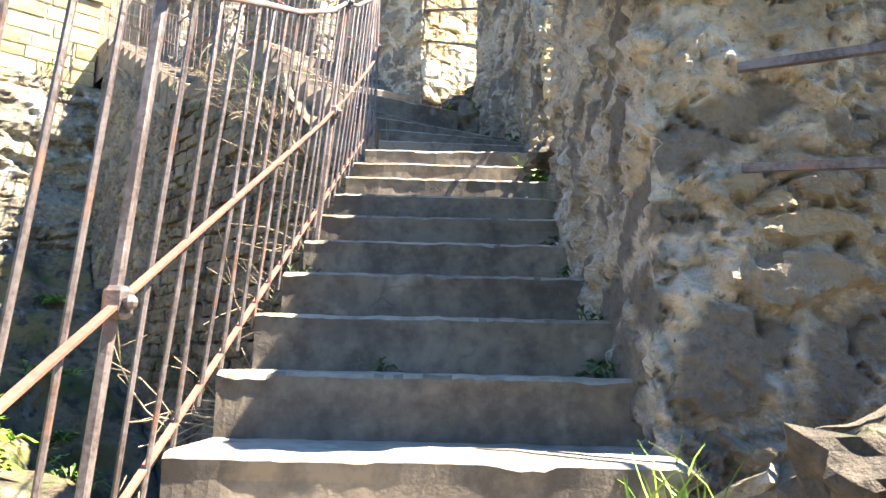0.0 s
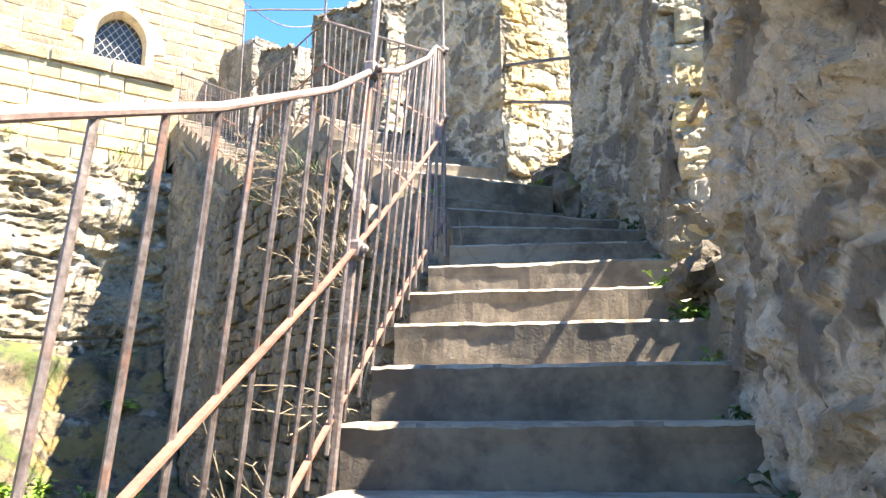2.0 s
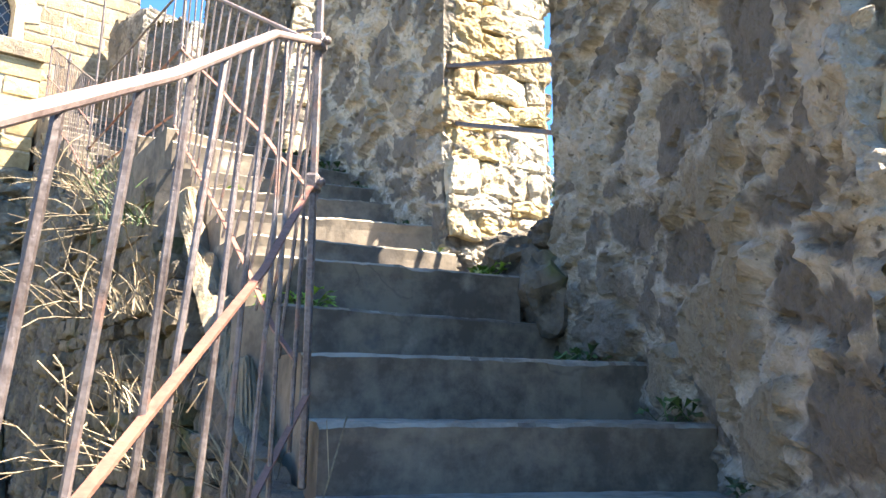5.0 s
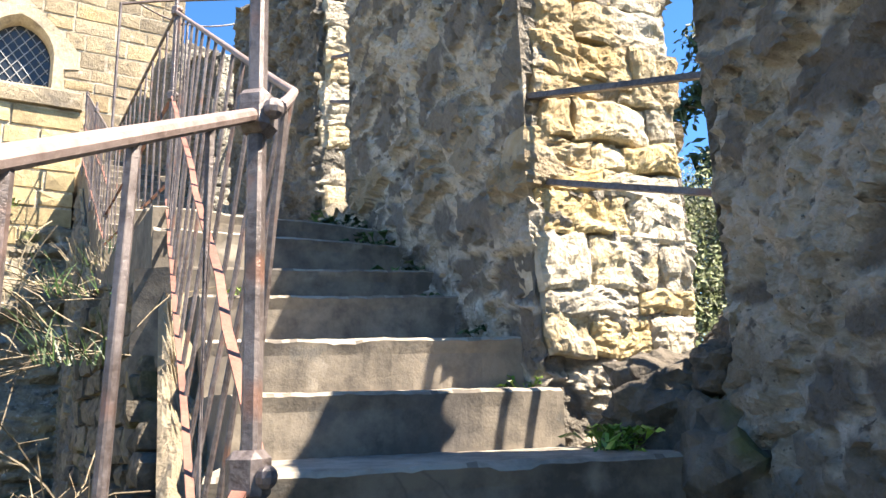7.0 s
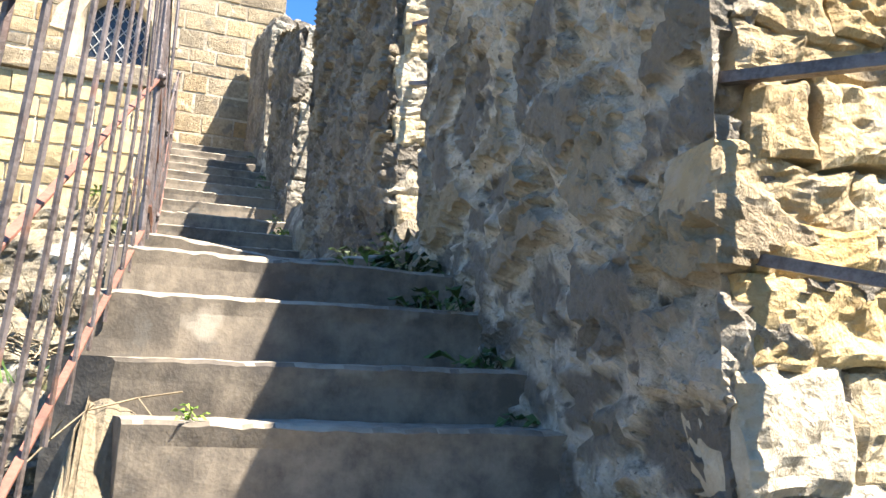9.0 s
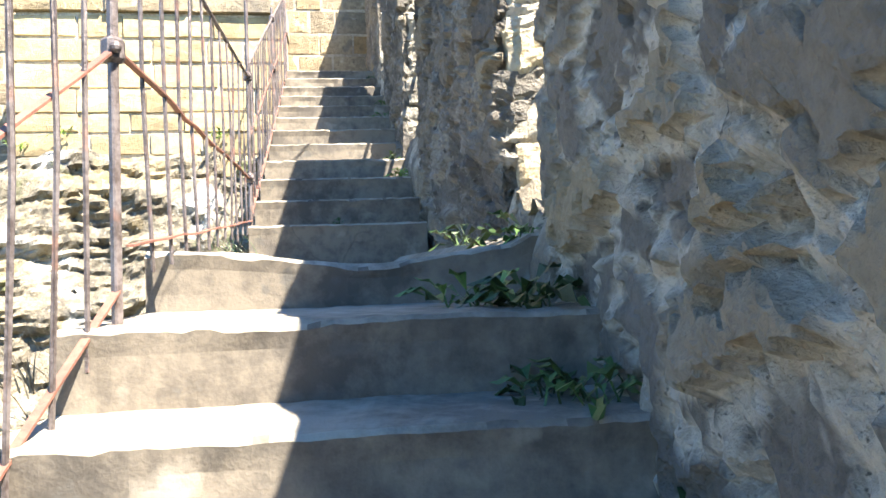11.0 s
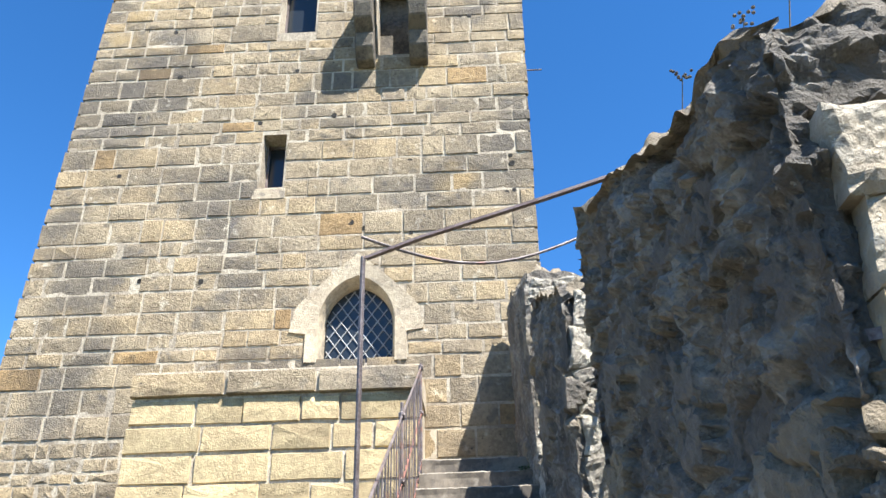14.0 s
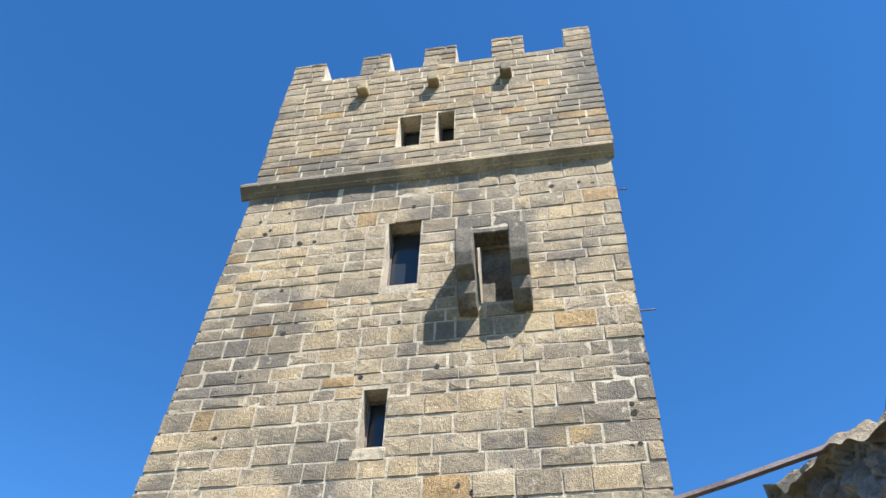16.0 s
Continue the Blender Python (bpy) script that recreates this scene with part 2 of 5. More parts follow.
# Darker copy of the fresh leaf: the shade of the joints is in its green.
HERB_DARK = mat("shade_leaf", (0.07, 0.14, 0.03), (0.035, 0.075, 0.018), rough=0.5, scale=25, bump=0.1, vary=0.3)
STRAW = mat("dry_stem", (0.38, 0.31, 0.20), (0.19, 0.14, 0.09), rough=0.8, scale=40, bump=0.1, vary=0.3)
BARK = mat("bark", (0.20, 0.17, 0.13), (0.08, 0.065, 0.05), scale=20, bump=0.8)
GLASS = bpy.data.materials.new("dark_glass")
GLASS.use_nodes = True
GLASS.node_tree.nodes["Principled BSDF"].inputs["Base Color"].default_value = (0.02, 0.025, 0.03, 1)
GLASS.node_tree.nodes["Principled BSDF"].inputs["Roughness"].default_value = 0.15
LEAD = mat("lead_lattice", (0.30, 0.31, 0.32), (0.2, 0.2, 0.2), rough=0.5, scale=30, bump=0.1)

# Stained stone of the oriel, with the shade under it darkened into the colour.
STAINED_SHADED = mat("stained_shaded_stone", (0.17, 0.145, 0.11), (0.07, 0.061, 0.05), scale=8, bump=0.8, spots=[((0.36, 0.30, 0.21), 0.60, 0.6, 3.0)])
# Near-black colour that stands for the shade inside small wall holes.
HOLE_SHADE = mat("hole_shade", (0.018, 0.016, 0.014), (0.01, 0.009, 0.008), scale=20, bump=0.3)

# ---- mesh helpers ----


def part(name, bm, material, parent=None, label="", smooth=False):
    """Links a bmesh as one mesh object, under a thing or a part."""
    me = bpy.data.meshes.new(name)
    bm.to_mesh(me)
    bm.free()
    me.materials.append(material)
    if smooth:
        me.polygons.foreach_set("use_smooth", [True] * len(me.polygons))
    ob = new(name, me)
    ob.parent = parent
    if label:
        ob["label"] = label
    return ob


def thing(name, label, category, group="", kind=""):
    return tagged(new(name), label, category, group, kind)


def box(bm, m, sx, sy, sz, bevel=0.0):
    """A box of the given size with its middle at the pose m."""
    r = bmesh.ops.create_cube(bm, size=1.0, matrix=m @ Matrix.Diagonal((sx, sy, sz, 1)))
    if bevel:
        es = list({e for v in r["verts"] for e in v.link_edges})
        bmesh.ops.bevel(bm, geom=es, offset=bevel, segments=1, affect="EDGES")


def tube(bm, pts, radius, sides=8, flat=None):
    """A swept round bar (flat: width and thickness of a flat bar) along points."""
    pts = [Vector(p) for p in pts]
    rings = []
    for i, p in enumerate(pts):
        a = pts[max(0, i - 1)]
        b = pts[min(len(pts) - 1, i + 1)]
        t = (b - a).normalized()
        side = t.cross(Vector((0, 0, 1)))
        if side.length < 1e-3:
            side = t.cross(Vector((1, 0, 0)))
        side.normalize()
        up = side.cross(t).normalized()
        ring = []
        if flat:
            w, h = flat
            for u, v in ((-1, -1), (1, -1), (1, 1), (-1, 1)):
                ring.append(bm.verts.new(p + side * u * w / 2 + up * v * h / 2))
        else:
            for k in range(sides):
                an = 2 * math.pi * k / sides
                ring.append(bm.verts.new(p + side * math.cos(an) * radius + up * math.sin(an) * radius))
        rings.append(ring)
    n = len(rings[0])
    for r1, r2 in zip(rings, rings[1:]):
        for k in range(n):
            bm.faces.new((r1[k], r1[(k + 1) % n], r2[(k + 1) % n], r2[k]))
    bm.faces.new(rings[0][::-1])
    bm.faces.new(rings[-1])


def smooth01(a, b, x):
    t = min(1.0, max(0.0, (x - a) / (b - a)))
    return t * t * (3 - 2 * t)


def stony(p, rough=1.0):
    """How far a rubble face stands out at p, how much of a stone (not mortar) it is, and that stone's tone."""
    f1 = noise.noise(p * 5.0)
    f2 = noise.noise(p * 12.0)
    f3 = noise.noise(p * 27.0)
    warp = Vector((noise.noise(p * 2.1), noise.noise(p * 2.1 + Vector((9, 1, 4))), noise.noise(p * 2.1 + Vector((2, 7, 5))))) * 0.6
    warp += Vector((f2, f3, f1)) * 0.16
    q = Vector((p.x * 2.5, p.y * 2.5, p.z * 4.3)) + warp
    d, pts = noise.voronoi(q)
    tone = noise.cell(pts[0] * 3.7 + Vector((0.5, 0.5, 0.5)))
    stone = smooth01(0.10, 0.17, d[1] - d[0] + 0.12 * f2 + 0.09 * f3)
    plaster = smooth01(0.10, 0.26, noise.noise(p * 1.3 + Vector((3, 8, 2))) + 0.3 * f1 + 0.3 * (tone - 0.5))
    mask = stone * (1 - 0.85 * plaster)
    lump = 1 - 0.7 * mask
    crumb = noise.turbulence(p * 10.0, 4, True)
    out = 0.024 * (mask * (0.5 + tone) + 0.7 * plaster - 0.5) + 0.028 * noise.noise(p * 1.1) + 0.008 * f1
    out += lump * (0.042 * (crumb - 0.5) + 0.012 * f3) + 0.005 * noise.noise(p * 50.0)
    crack = abs(noise.noise(Vector((p.x * 2.2, p.y * 2.2, p.z * 5.5)) + Vector((40, 3, 1))))
    out -= 0.020 * smooth01(0.035, 0.0, crack) * (1 - 0.5 * plaster) + 0.022 * smooth01(0.40, 0.52, noise.noise(p * 13 + Vector((0, 30, 0))))
    return rough * out, mask, tone


def pier(name, corners, z0, tops, label, step=0.05, parent=None, rough=1.0, ragged=0.12, material=None):
    """A rubble pier on a plan of corners (in order), from z0 up to the corner tops, with all sides and a ragged top."""
    cs = [Vector((x, y, 0)) for x, y in corners]
    mid = sum(cs, Vector()) / len(cs)
    n = len(cs)
    bm = bmesh.new()
    cols, plan = [], []
    tint = bm.verts.layers.float_vector.new("stone")
    fit_a = np.array([[c.x, c.y, 1.0] for c in cs])
    slope = np.linalg.lstsq(fit_a, np.array(tops), rcond=None)[0]
    for i in range(n):
        a, b = cs[i], cs[(i + 1) % n]
        k = max(2, int((b - a).length / step))
        for j in range(k):
            f = j / k
            p = a.lerp(b, f)
            e = (b - a).normalized()
            out = Vector((e.y, -e.x, 0))
            if out.dot(p - mid) < 0:
                out = -out
            if j == 0:
                pe = (a - cs[i - 1]).normalized()
                po = Vector((pe.y, -pe.x, 0))
                if po.dot(p - mid) < 0:
                    po = -po
                out = (out + po).normalized()
            plan.append((p, out, tops[i] * (1 - f) + tops[(i + 1) % n] * f))
    rows = max(3, int((max(tops) - z0) / step))
    for p, out, top in plan:
        col = []
        tz = top + ragged * (noise.noise(Vector((p.x * 2.2, p.y * 2.2, 5))) + 0.5 * noise.noise(Vector((p.x * 7, p.y * 7, 2))))
        for r in range(rows + 1):
            q = Vector((p.x, p.y, z0 + (tz - z0) * r / rows))
            edge = smooth01(tz, tz - 0.18, q.z)
            rise, mask, tone = stony(q, rough)
            v = bm.verts.new(q + out * (rise - 0.06 * (1 - edge)))
            v[tint] = (mask, tone, 0)
            col.append(v)
        cols.append(col)
    m = len(cols)
    for i in range(m):
        c1, c2 = cols[i], cols[(i + 1) % m]
        for r in range(rows):
            bm.faces.new((c1[r], c2[r], c2[r + 1], c1[r + 1]))
    ring = [c[-1] for c in cols]
    rings = max(4, int(0.4 / step))
    for turn in range(rings):
        shrink = 1 - (turn + 1) / (rings + 0.4)
        nxt = []
        for (p, out, top), v in zip(plan, [c[-1] for c in cols]):
            q = Vector((mid.x, mid.y, 0)).lerp(Vector((p.x, p.y, 0)), shrink)
            q.z = slope[0] * q.x + slope[1] * q.y + slope[2] + 0.03 + 0.14 * noise.noise(Vector((q.x * 3, q.y * 3, 1)))
            q.z = v.co.z + (q.z - v.co.z) * smooth01(0.0, 0.5, 1 - shrink)
            q.z += smooth01(0.0, 0.3, 1 - shrink) * (0.07 * noise.noise(Vector((q.x * 9, q.y * 9, 4))) + 0.035 * noise.noise(Vector((q.x * 22, q.y * 22, 7))))
            w = bm.verts.new(q)
            w[tint] = (1, 0.5, 0)
            nxt.append(w)
        for i in range(m):
            bm.faces.new((ring[i], ring[(i + 1) % m], nxt[(i + 1) % m], nxt[i]))
        ring = nxt
    bm.faces.new(ring)
    bmesh.ops.recalc_face_normals(bm, faces=bm.faces)
    ob = part(name, bm, material or RUBBLE, parent)
    tagged(ob, label, "wall", "", "structure")
    return ob


# ---- the stairs ----
RISE = 0.195
# nosing of each step: number, height, left end, right end
STEPS = [(k, 0.93 + 0.1825 * (k - 5), (-0.52, 4.14 + 0.345 * (k - 5)), (0.66, 4.17 + 0.345 * (k - 5))) for k in range(-12, 5)]
STEPS += [
    (5, 0.93, (-0.53, 4.13), (0.66, 4.19)), (6, 1.105, (-0.50, 4.43), (0.66, 4.45)), (7, 1.30, (-0.46, 4.86), (0.68, 4.92)),
    (8, 1.49, (-0.48, 5.15), (0.64, 5.44)), (9, 1.70, (-0.62, 5.46), (0.60, 6.02)), (10, 1.90, (-0.80, 5.78), (0.34, 6.62)),
    (11, 2.12, (-0.98, 5.92), (0.10, 6.50)), (12, 2.315, (-1.16, 6.42), (-0.22, 6.94)), (13, 2.51, (-1.40, 6.70), (-0.36, 7.11)),
    (14, 2.73, (-1.62, 7.05), (-0.58, 7.48)), (15, 2.88, (-1.78, 7.18), (-0.74, 7.64)), (16, 3.07, (-1.92, 7.18), (-0.92, 7.95)),
    (17, 3.245, (-2.08, 7.42), (-1.14, 8.24)), (18, 3.44, (-2.60, 8.02), (-1.44, 8.88)),
]
for k in range(19, 31):
    f = (k - 19) / 11.0
    STEPS.append((k, 3.68 + RISE * (k - 19), (-3.96 - 2.68 * f, 9.74 + 3.20 * f), (-3.10 - 2.70 * f, 10.40 + 3.22 * f)))

staircase = thing("staircase", "weathered grey concrete steps climbing and winding along a rubble wall", "stairs", kind="structure")


def make_step(k, z, left, right, back_l, back_r):
    """One step: a slab from its nosing back under the next one, worn along the edge."""
    bm = bmesh.new()
    a, b = Vector((*left, z)), Vector((*right, z))
    nx, depth = 44, (0.0, 0.012, 0.04, 0.5, 1.0)

    def hollow(u):
        """How far the one badly worn step is hollowed out."""
        if k != 18:
            return 0.0
        return 0.062 * math.exp(-((u - 0.48) / 0.24) ** 2) - 0.03 * smooth01(0.80, 0.84, u)

    rows = []
    for j, f in enumerate(depth):
        row = []
        for i in range(nx + 1):
            u = i / nx
            front = a.lerp(b, u)
            back = Vector((*back_l, z)).lerp(Vector((*back_r, z)), u)
            way = (back - front)
            if j in (1, 2):
                p = front + way.normalized() * f
            else:
                p = front + way * f
            wear = 0.004 * noise.noise(Vector((p.x * 4, p.y * 4, k * 3.1))) + 0.005 * noise.noise(Vector((p.x * 15, p.y * 15, k)))
            wear -= hollow(u)
            if j < 2:
                wear -= 0.010 * smooth01(0.3, 0.5, noise.noise(Vector((p.x * 5, p.y * 5, k * 7.7)))) + 0.004 * noise.noise(Vector((p.x * 40, p.y * 40, k)))
            p.z += wear - (0.014 if j == 0 else 0.003 if j == 1 else 0)
            row.append(bm.verts.new(p))
        rows.append(row)
    foot = []
    for d in (0.06, 0.14, 0.30, 0.75):
        row = []
        for i in range(nx + 1):
            u = i / nx
            p = a.lerp(b, u)
            way = (Vector((*back_l, z)).lerp(Vector((*back_r, z)), u) - p).normalized()
            p.z -= d + hollow(u) * max(0.0, 1 - d / 0.3)
            p += way * (0.006 + 0.01 * noise.noise(p * 5) + 0.004 * noise.noise(p * 22))
            row.append(bm.verts.new(p))
        foot.append(row)
    grid = foot[::-1] + rows
    for r1, r2 in zip(grid, grid[1:]):
        for i in range(nx):
            bm.faces.new((r1[i], r1[i + 1], r2[i + 1], r2[i]))
    for i in (0, nx):
        loop = [r[i] for r in grid]
        low = bm.verts.new((loop[-1].co.x, loop[-1].co.y, z - 0.75))
        bm.faces.new(loop + [low])
    bmesh.ops.recalc_face_normals(bm, faces=bm.faces)
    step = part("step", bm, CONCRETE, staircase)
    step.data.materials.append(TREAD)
    # upward faces get the lighter tread, all others the shade-darkened concrete
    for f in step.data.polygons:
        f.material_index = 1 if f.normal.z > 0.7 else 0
    return step


for i, (k, z, left, right) in enumerate(STEPS):
    if i + 1 < len(STEPS):
        bl, br = STEPS[i + 1][2], STEPS[i + 1][3]
    else:
        bl, br = (-7.85, 14.3), (-6.9, 15.05)
    ov = 0.08
    bl = tuple(Vector(bl) + (Vector(bl) - Vector(left)).normalized() * ov)
    br = tuple(Vector(br) + (Vector(br) - Vector(right)).normalized() * ov)
    make_step(k, z, left, right, bl, br)

# ---- walls on the outer side ----
pier("wall_outer_1", [(0.62, -4.0), (0.62, 0.30), (1.50, 0.10), (1.50, -4.0)], -4.0, (1.7, 1.9, 1.9, 1.7), "rough sandstone rubble wall beside the steps", step=0.09)
pier("wall_outer_2", [(0.62, 1.57), (0.62, 3.55), (1.45, 3.66), (1.95, 1.44)], -2.5, (1.25, 2.2, 2.2, 1.25), "rough sandstone rubble wall beside the steps", step=0.017, rough=1.5)
pier("wall_outer_3", [(0.62, 4.42), (0.60, 5.4), (0.50, 6.05), (0.26, 6.62), (1.02, 6.46), (1.40, 6.0), (1.42, 4.44)], -1.0, (3.6, 4.0, 4.2, 4.3, 4.3, 4.0, 3.6), "rough sandstone rubble wall beside the steps", step=0.017, rough=1.4)
pier("wall_outer_4", [(-0.30, 6.96), (-0.92, 7.80), (-1.50, 8.58), (-0.84, 8.72), (0.30, 7.40)], 0.5, (4.05, 4.85, 5.02, 4.9, 4.2), "rough sandstone rubble pier between two openings", step=0.017, rough=1.35)
pier("wall_outer_5", [(-1.90, 9.08), (-3.40, 10.78), (-2.72, 11.0), (-1.22, 9.60)], 1.0, (5.5, 6.35, 6.45, 6.0), "rough sandstone rubble pier with a ragged top", step=0.017, rough=1.6, material=RUBBLE_GREY)
pier("wall_outer_6", [(-3.90, 11.34), (-5.05, 12.66), (-4.34, 12.85), (-3.3, 11.85)], 1.5, (6.2, 6.9, 6.9, 6.2), "rough sandstone rubble pier with a ragged top", step=0.03, rough=1.5, material=RUBBLE_GREY)
pier("wall_outer_7", [(-5.30, 12.95), (-6.85, 14.75), (-6.15, 15.3), (-4.65, 13.5)], 2.0, (7.4, 8.1, 8.1, 7.4), "rough sandstone rubble pier beside the tower", step=0.05, material=RUBBLE_GREY)
# low rubble sills in the openings
pier("opening_sill_1", [(0.66, 0.25), (0.66, 1.45), (1.80, 1.25), (1.60, 0.15)], -4.0, (-0.75, -0.55, -0.2, -0.4), "rubble sill of a wall opening", step=0.02, rough=1.8)
pier("opening_sill_2", [(0.64, 3.5), (0.62, 4.48), (1.45, 4.6), (1.45, 3.6)], -1.0, (0.85, 1.02, 1.1, 1.0), "rubble sill of a wall opening", step=0.05)
pier("opening_sill_3", [(0.26, 6.55), (-0.30, 7.02), (0.40, 7.5), (0.95, 7.1)], 0.0, (2.0, 1.95, 2.25, 2.3), "mossy rubble sill of a wall opening", step=0.03, rough=1.3, material=MOSSY)
pier("opening_sill_4", [(-1.46, 8.5), (-1.93, 9.12), (-1.25, 9.62), (-0.80, 9.0)], 0.5, (3.5, 3.6, 3.6, 3.5), "rubble sill of a wall opening", step=0.05)
pier("opening_sill_5", [(-3.38, 10.74), (-3.95, 11.38), (-3.3, 11.9), (-2.75, 11.3)], 1.0, (4.3, 4.4, 4.4, 4.3), "rubble sill of a wall opening", step=0.06)
pier("opening_sill_6", [(-5.0, 12.6), (-5.35, 13.0), (-4.7, 13.5), (-4.4, 13.1)], 1.0, (5.6, 5.7, 5.7, 5.6), "rubble sill of a wall opening", step=0.06)

# ---- walls that carry the stairs on the inner side ----
pier("wall_stair_1", [(-0.50, -4.0), (-0.50, 5.2), (-0.62, 5.2), (-0.62, -4.0)], -3.5, (-3.9, 0.6, 0.6, -3.9), "rubble side of the stairs", step=0.045, rough=1.0, ragged=0.02, material=WALLDARK)
pier("wall_stair_2", [(-0.56, 5.10), (-1.10, 5.95), (-2.05, 7.42), (-1.6, 7.6), (-0.5, 5.9)], -3.0, (1.2, 1.6, 2.85, 2.75, 1.4), "rubble retaining wall under the winding steps", step=0.03, rough=1.7, ragged=0.05, material=WALLDARK)
pier("wall_stair_3", [(-2.05, 7.42), (-4.1, 9.75), (-3.6, 10.1), (-1.7, 7.7)], -3.2, (2.9, 3.3, 3.2, 2.8), "rubble retaining wall under the upper steps", step=0.04, rough=1.7, ragged=0.05, material=WALLDARK)
pier("wall_stair_4", [(-4.05, 9.7), (-6.7, 12.9), (-6.3, 13.1), (-3.7, 10.0)], -2.5, (3.2, 5.3, 5.2, 3.1), "rubble retaining wall under the upper steps", step=0.045, rough=1.7, ragged=0.05, material=WALLDARK)

# ---- rock and ground ----


def along(table, x):
    for (a, p), (c, q) in zip(table, table[1:]):
        if x <= c:
            return p + (q - p) * smooth01(a, c, max(a, x))
    return table[-1][1]


def stair_side(y):
    """x of the outer face of the walls that carry the stairs."""
    return -0.62 if y < 5.2 else -0.62 - (y - 5.2) * 0.66 if y < 7.5 else -2.14 - (y - 7.5) * 0.86


CLIFF = [(-9, 4.3), (0.6, 4.2), (1.2, 3.0), (2.0, 1.8), (3.0, 0.7), (5.2, -0.9), (7.5, -2.6), (30, -2.4)]


ROCK_FOOT = Vector((-7.6, 14.3, 0.0))


def rock_height(x, y):
    p = Vector((x, y, 0))
    v = (p - ROCK_FOOT).dot(N) + 0.5 * noise.noise(p * 0.8)
    side = max(0.0, stair_side(y) - x)
    slope = min(3.3, -2.8 + 0.66 * side)
    cliff = along(CLIFF, v)
    h = max(slope, cliff) + 0.25 * math.exp(-abs(slope - cliff))
    h += 0.28 * noise.noise(p * 0.7) + 0.12 * noise.noise(p * 1.9)
    return h + 0.14 * math.sin(h / 0.9 * 2 * math.pi + 3 * noise.noise(p))


def make_rock():
    """The bedrock: a sheet over the plan, pushed out sideways in uneven horizontal beds."""
    bm = bmesh.new()
    xs = [-0.55 - 0.055 * i for i in range(270)]
    ys = [-5 + 0.055 * j for j in range(365)]
    grid = []
    for x in xs:
        col = []
        for y in ys:
            # keep off the stairs and the walls that carry them
            lim = stair_side(y)
            z = rock_height(x, y)
            inside = x - lim
            if inside > 0:
                z -= 4.0 * smooth01(0.0, 0.25, inside)
            p = Vector((x, y, z))
            if inside <= -0.35:
                bed = Vector((x * 0.9, y * 0.9, z * 2.0))
                push = 0.20 * noise.noise(bed) + 0.07 * (noise.turbulence(bed * 2.0, 2, True) - 0.5)
                p += N * push + Vector((0, 0, 0.07 * noise.noise(p * 2.2)))
            col.append(bm.verts.new(p))
        grid.append(col)
    for c1, c2 in zip(grid, grid[1:]):
        for j in range(len(ys) - 1):
            bm.faces.new((c1[j], c1[j + 1], c2[j + 1], c2[j]))
    bmesh.ops.recalc_face_normals(bm, faces=bm.faces)
    tagged(part("rock_ground", bm, ROCK, smooth=True), "lichen-covered sandstone bedrock below the tower", "rock", "", "structure")


make_rock()


def make_ground():
    bm = bmesh.new()
    rings = []
    for r in (0.5, 4, 9, 16, 26, 40, 70, 150, 600, 4000):
        ring = []
        for k in range(48):
            a = 2 * math.pi * k / 48
            x, y = r * math.cos(a), r * math.sin(a) + 5
            z = -4.2 - 0.16 * min(r, 60) + (0.6 * noise.noise(Vector((x * 0.1, y * 0.1, 0))) if r < 100 else 0)
            ring.append(bm.verts.new((x, y, z)))
        rings.append(ring)
    for r1, r2 in zip(rings, rings[1:]):
        for k in range(48):
            bm.faces.new((r1[k], r1[(k + 1) % 48], r2[(k + 1) % 48], r2[k]))
    bm.faces.new(rings[0])
    bmesh.ops.recalc_face_normals(bm, faces=bm.faces)
    tagged(part("ground", bm, SOIL), "wooded hillside below the castle", "ground", "", "structure")


make_ground()

# ---- the tower ----
U0, U1 = -5.0, 1.27
ZC, ZT = 14.75, 19.02
tower = thing("tower", "tall square sandstone tower with battlements", "tower")


def on_tower(u, z, out=0.0):
    return FRAME @ Vector((u, -out, z))


TOWER_SIZE, TOWER_FROM = 1.10, Vector((-1.55, 7.6, 4.25))  # the tower's plan is drawn at a smaller size and enlarged from this point
FRAME = Matrix(((D.x, -N.x, 0, P0.x), (D.y, -N.y, 0, P0.y), (0, 0, 1, 0), (0, 0, 0, 1)))  # u along, depth inwards, z
FRAME = Matrix.Translation(TOWER_FROM) @ Matrix.Scale(TOWER_SIZE, 4) @ Matrix.Translation(-TOWER_FROM) @ FRAME


def left_edge(z):
    return -5.15 + 0.047 * (z - 9)


def right_edge(z):
    return 1.26 + 0.02 * (z - 9)


# openings of the front: u0, u1, z0, z1
HOLES = [(-2.36, -2.04, 9.57, 10.42), (-2.30, -1.76, 12.26, 13.68), (-2.30, -1.89, 15.56, 16.54), (-1.58, -1.26, 15.56, 16.54),
         (-0.84, -0.32, 11.75, 13.18), (-1.46, -0.54, 7.12, 8.22)]
MERLONS = [(-4.80, -4.09), (-3.30, -2.67), (-1.96, -1.26), (-0.54, 0.14), (0.93, 1.48)]
ZLOW = 18.28


def arch_half(z, half, spring, top):
    """Half the width of a pointed arch at height z."""
    if z <= spring:
        return half
    h = top - spring
    r = (half * half + h * h) / (2 * half)
    y = z - spring
    if y >= h:
        return 0.0
    return max(0.0, math.sqrt(max(0.0, r * r - y * y)) - (r - half))


ARCH_U = -1.0


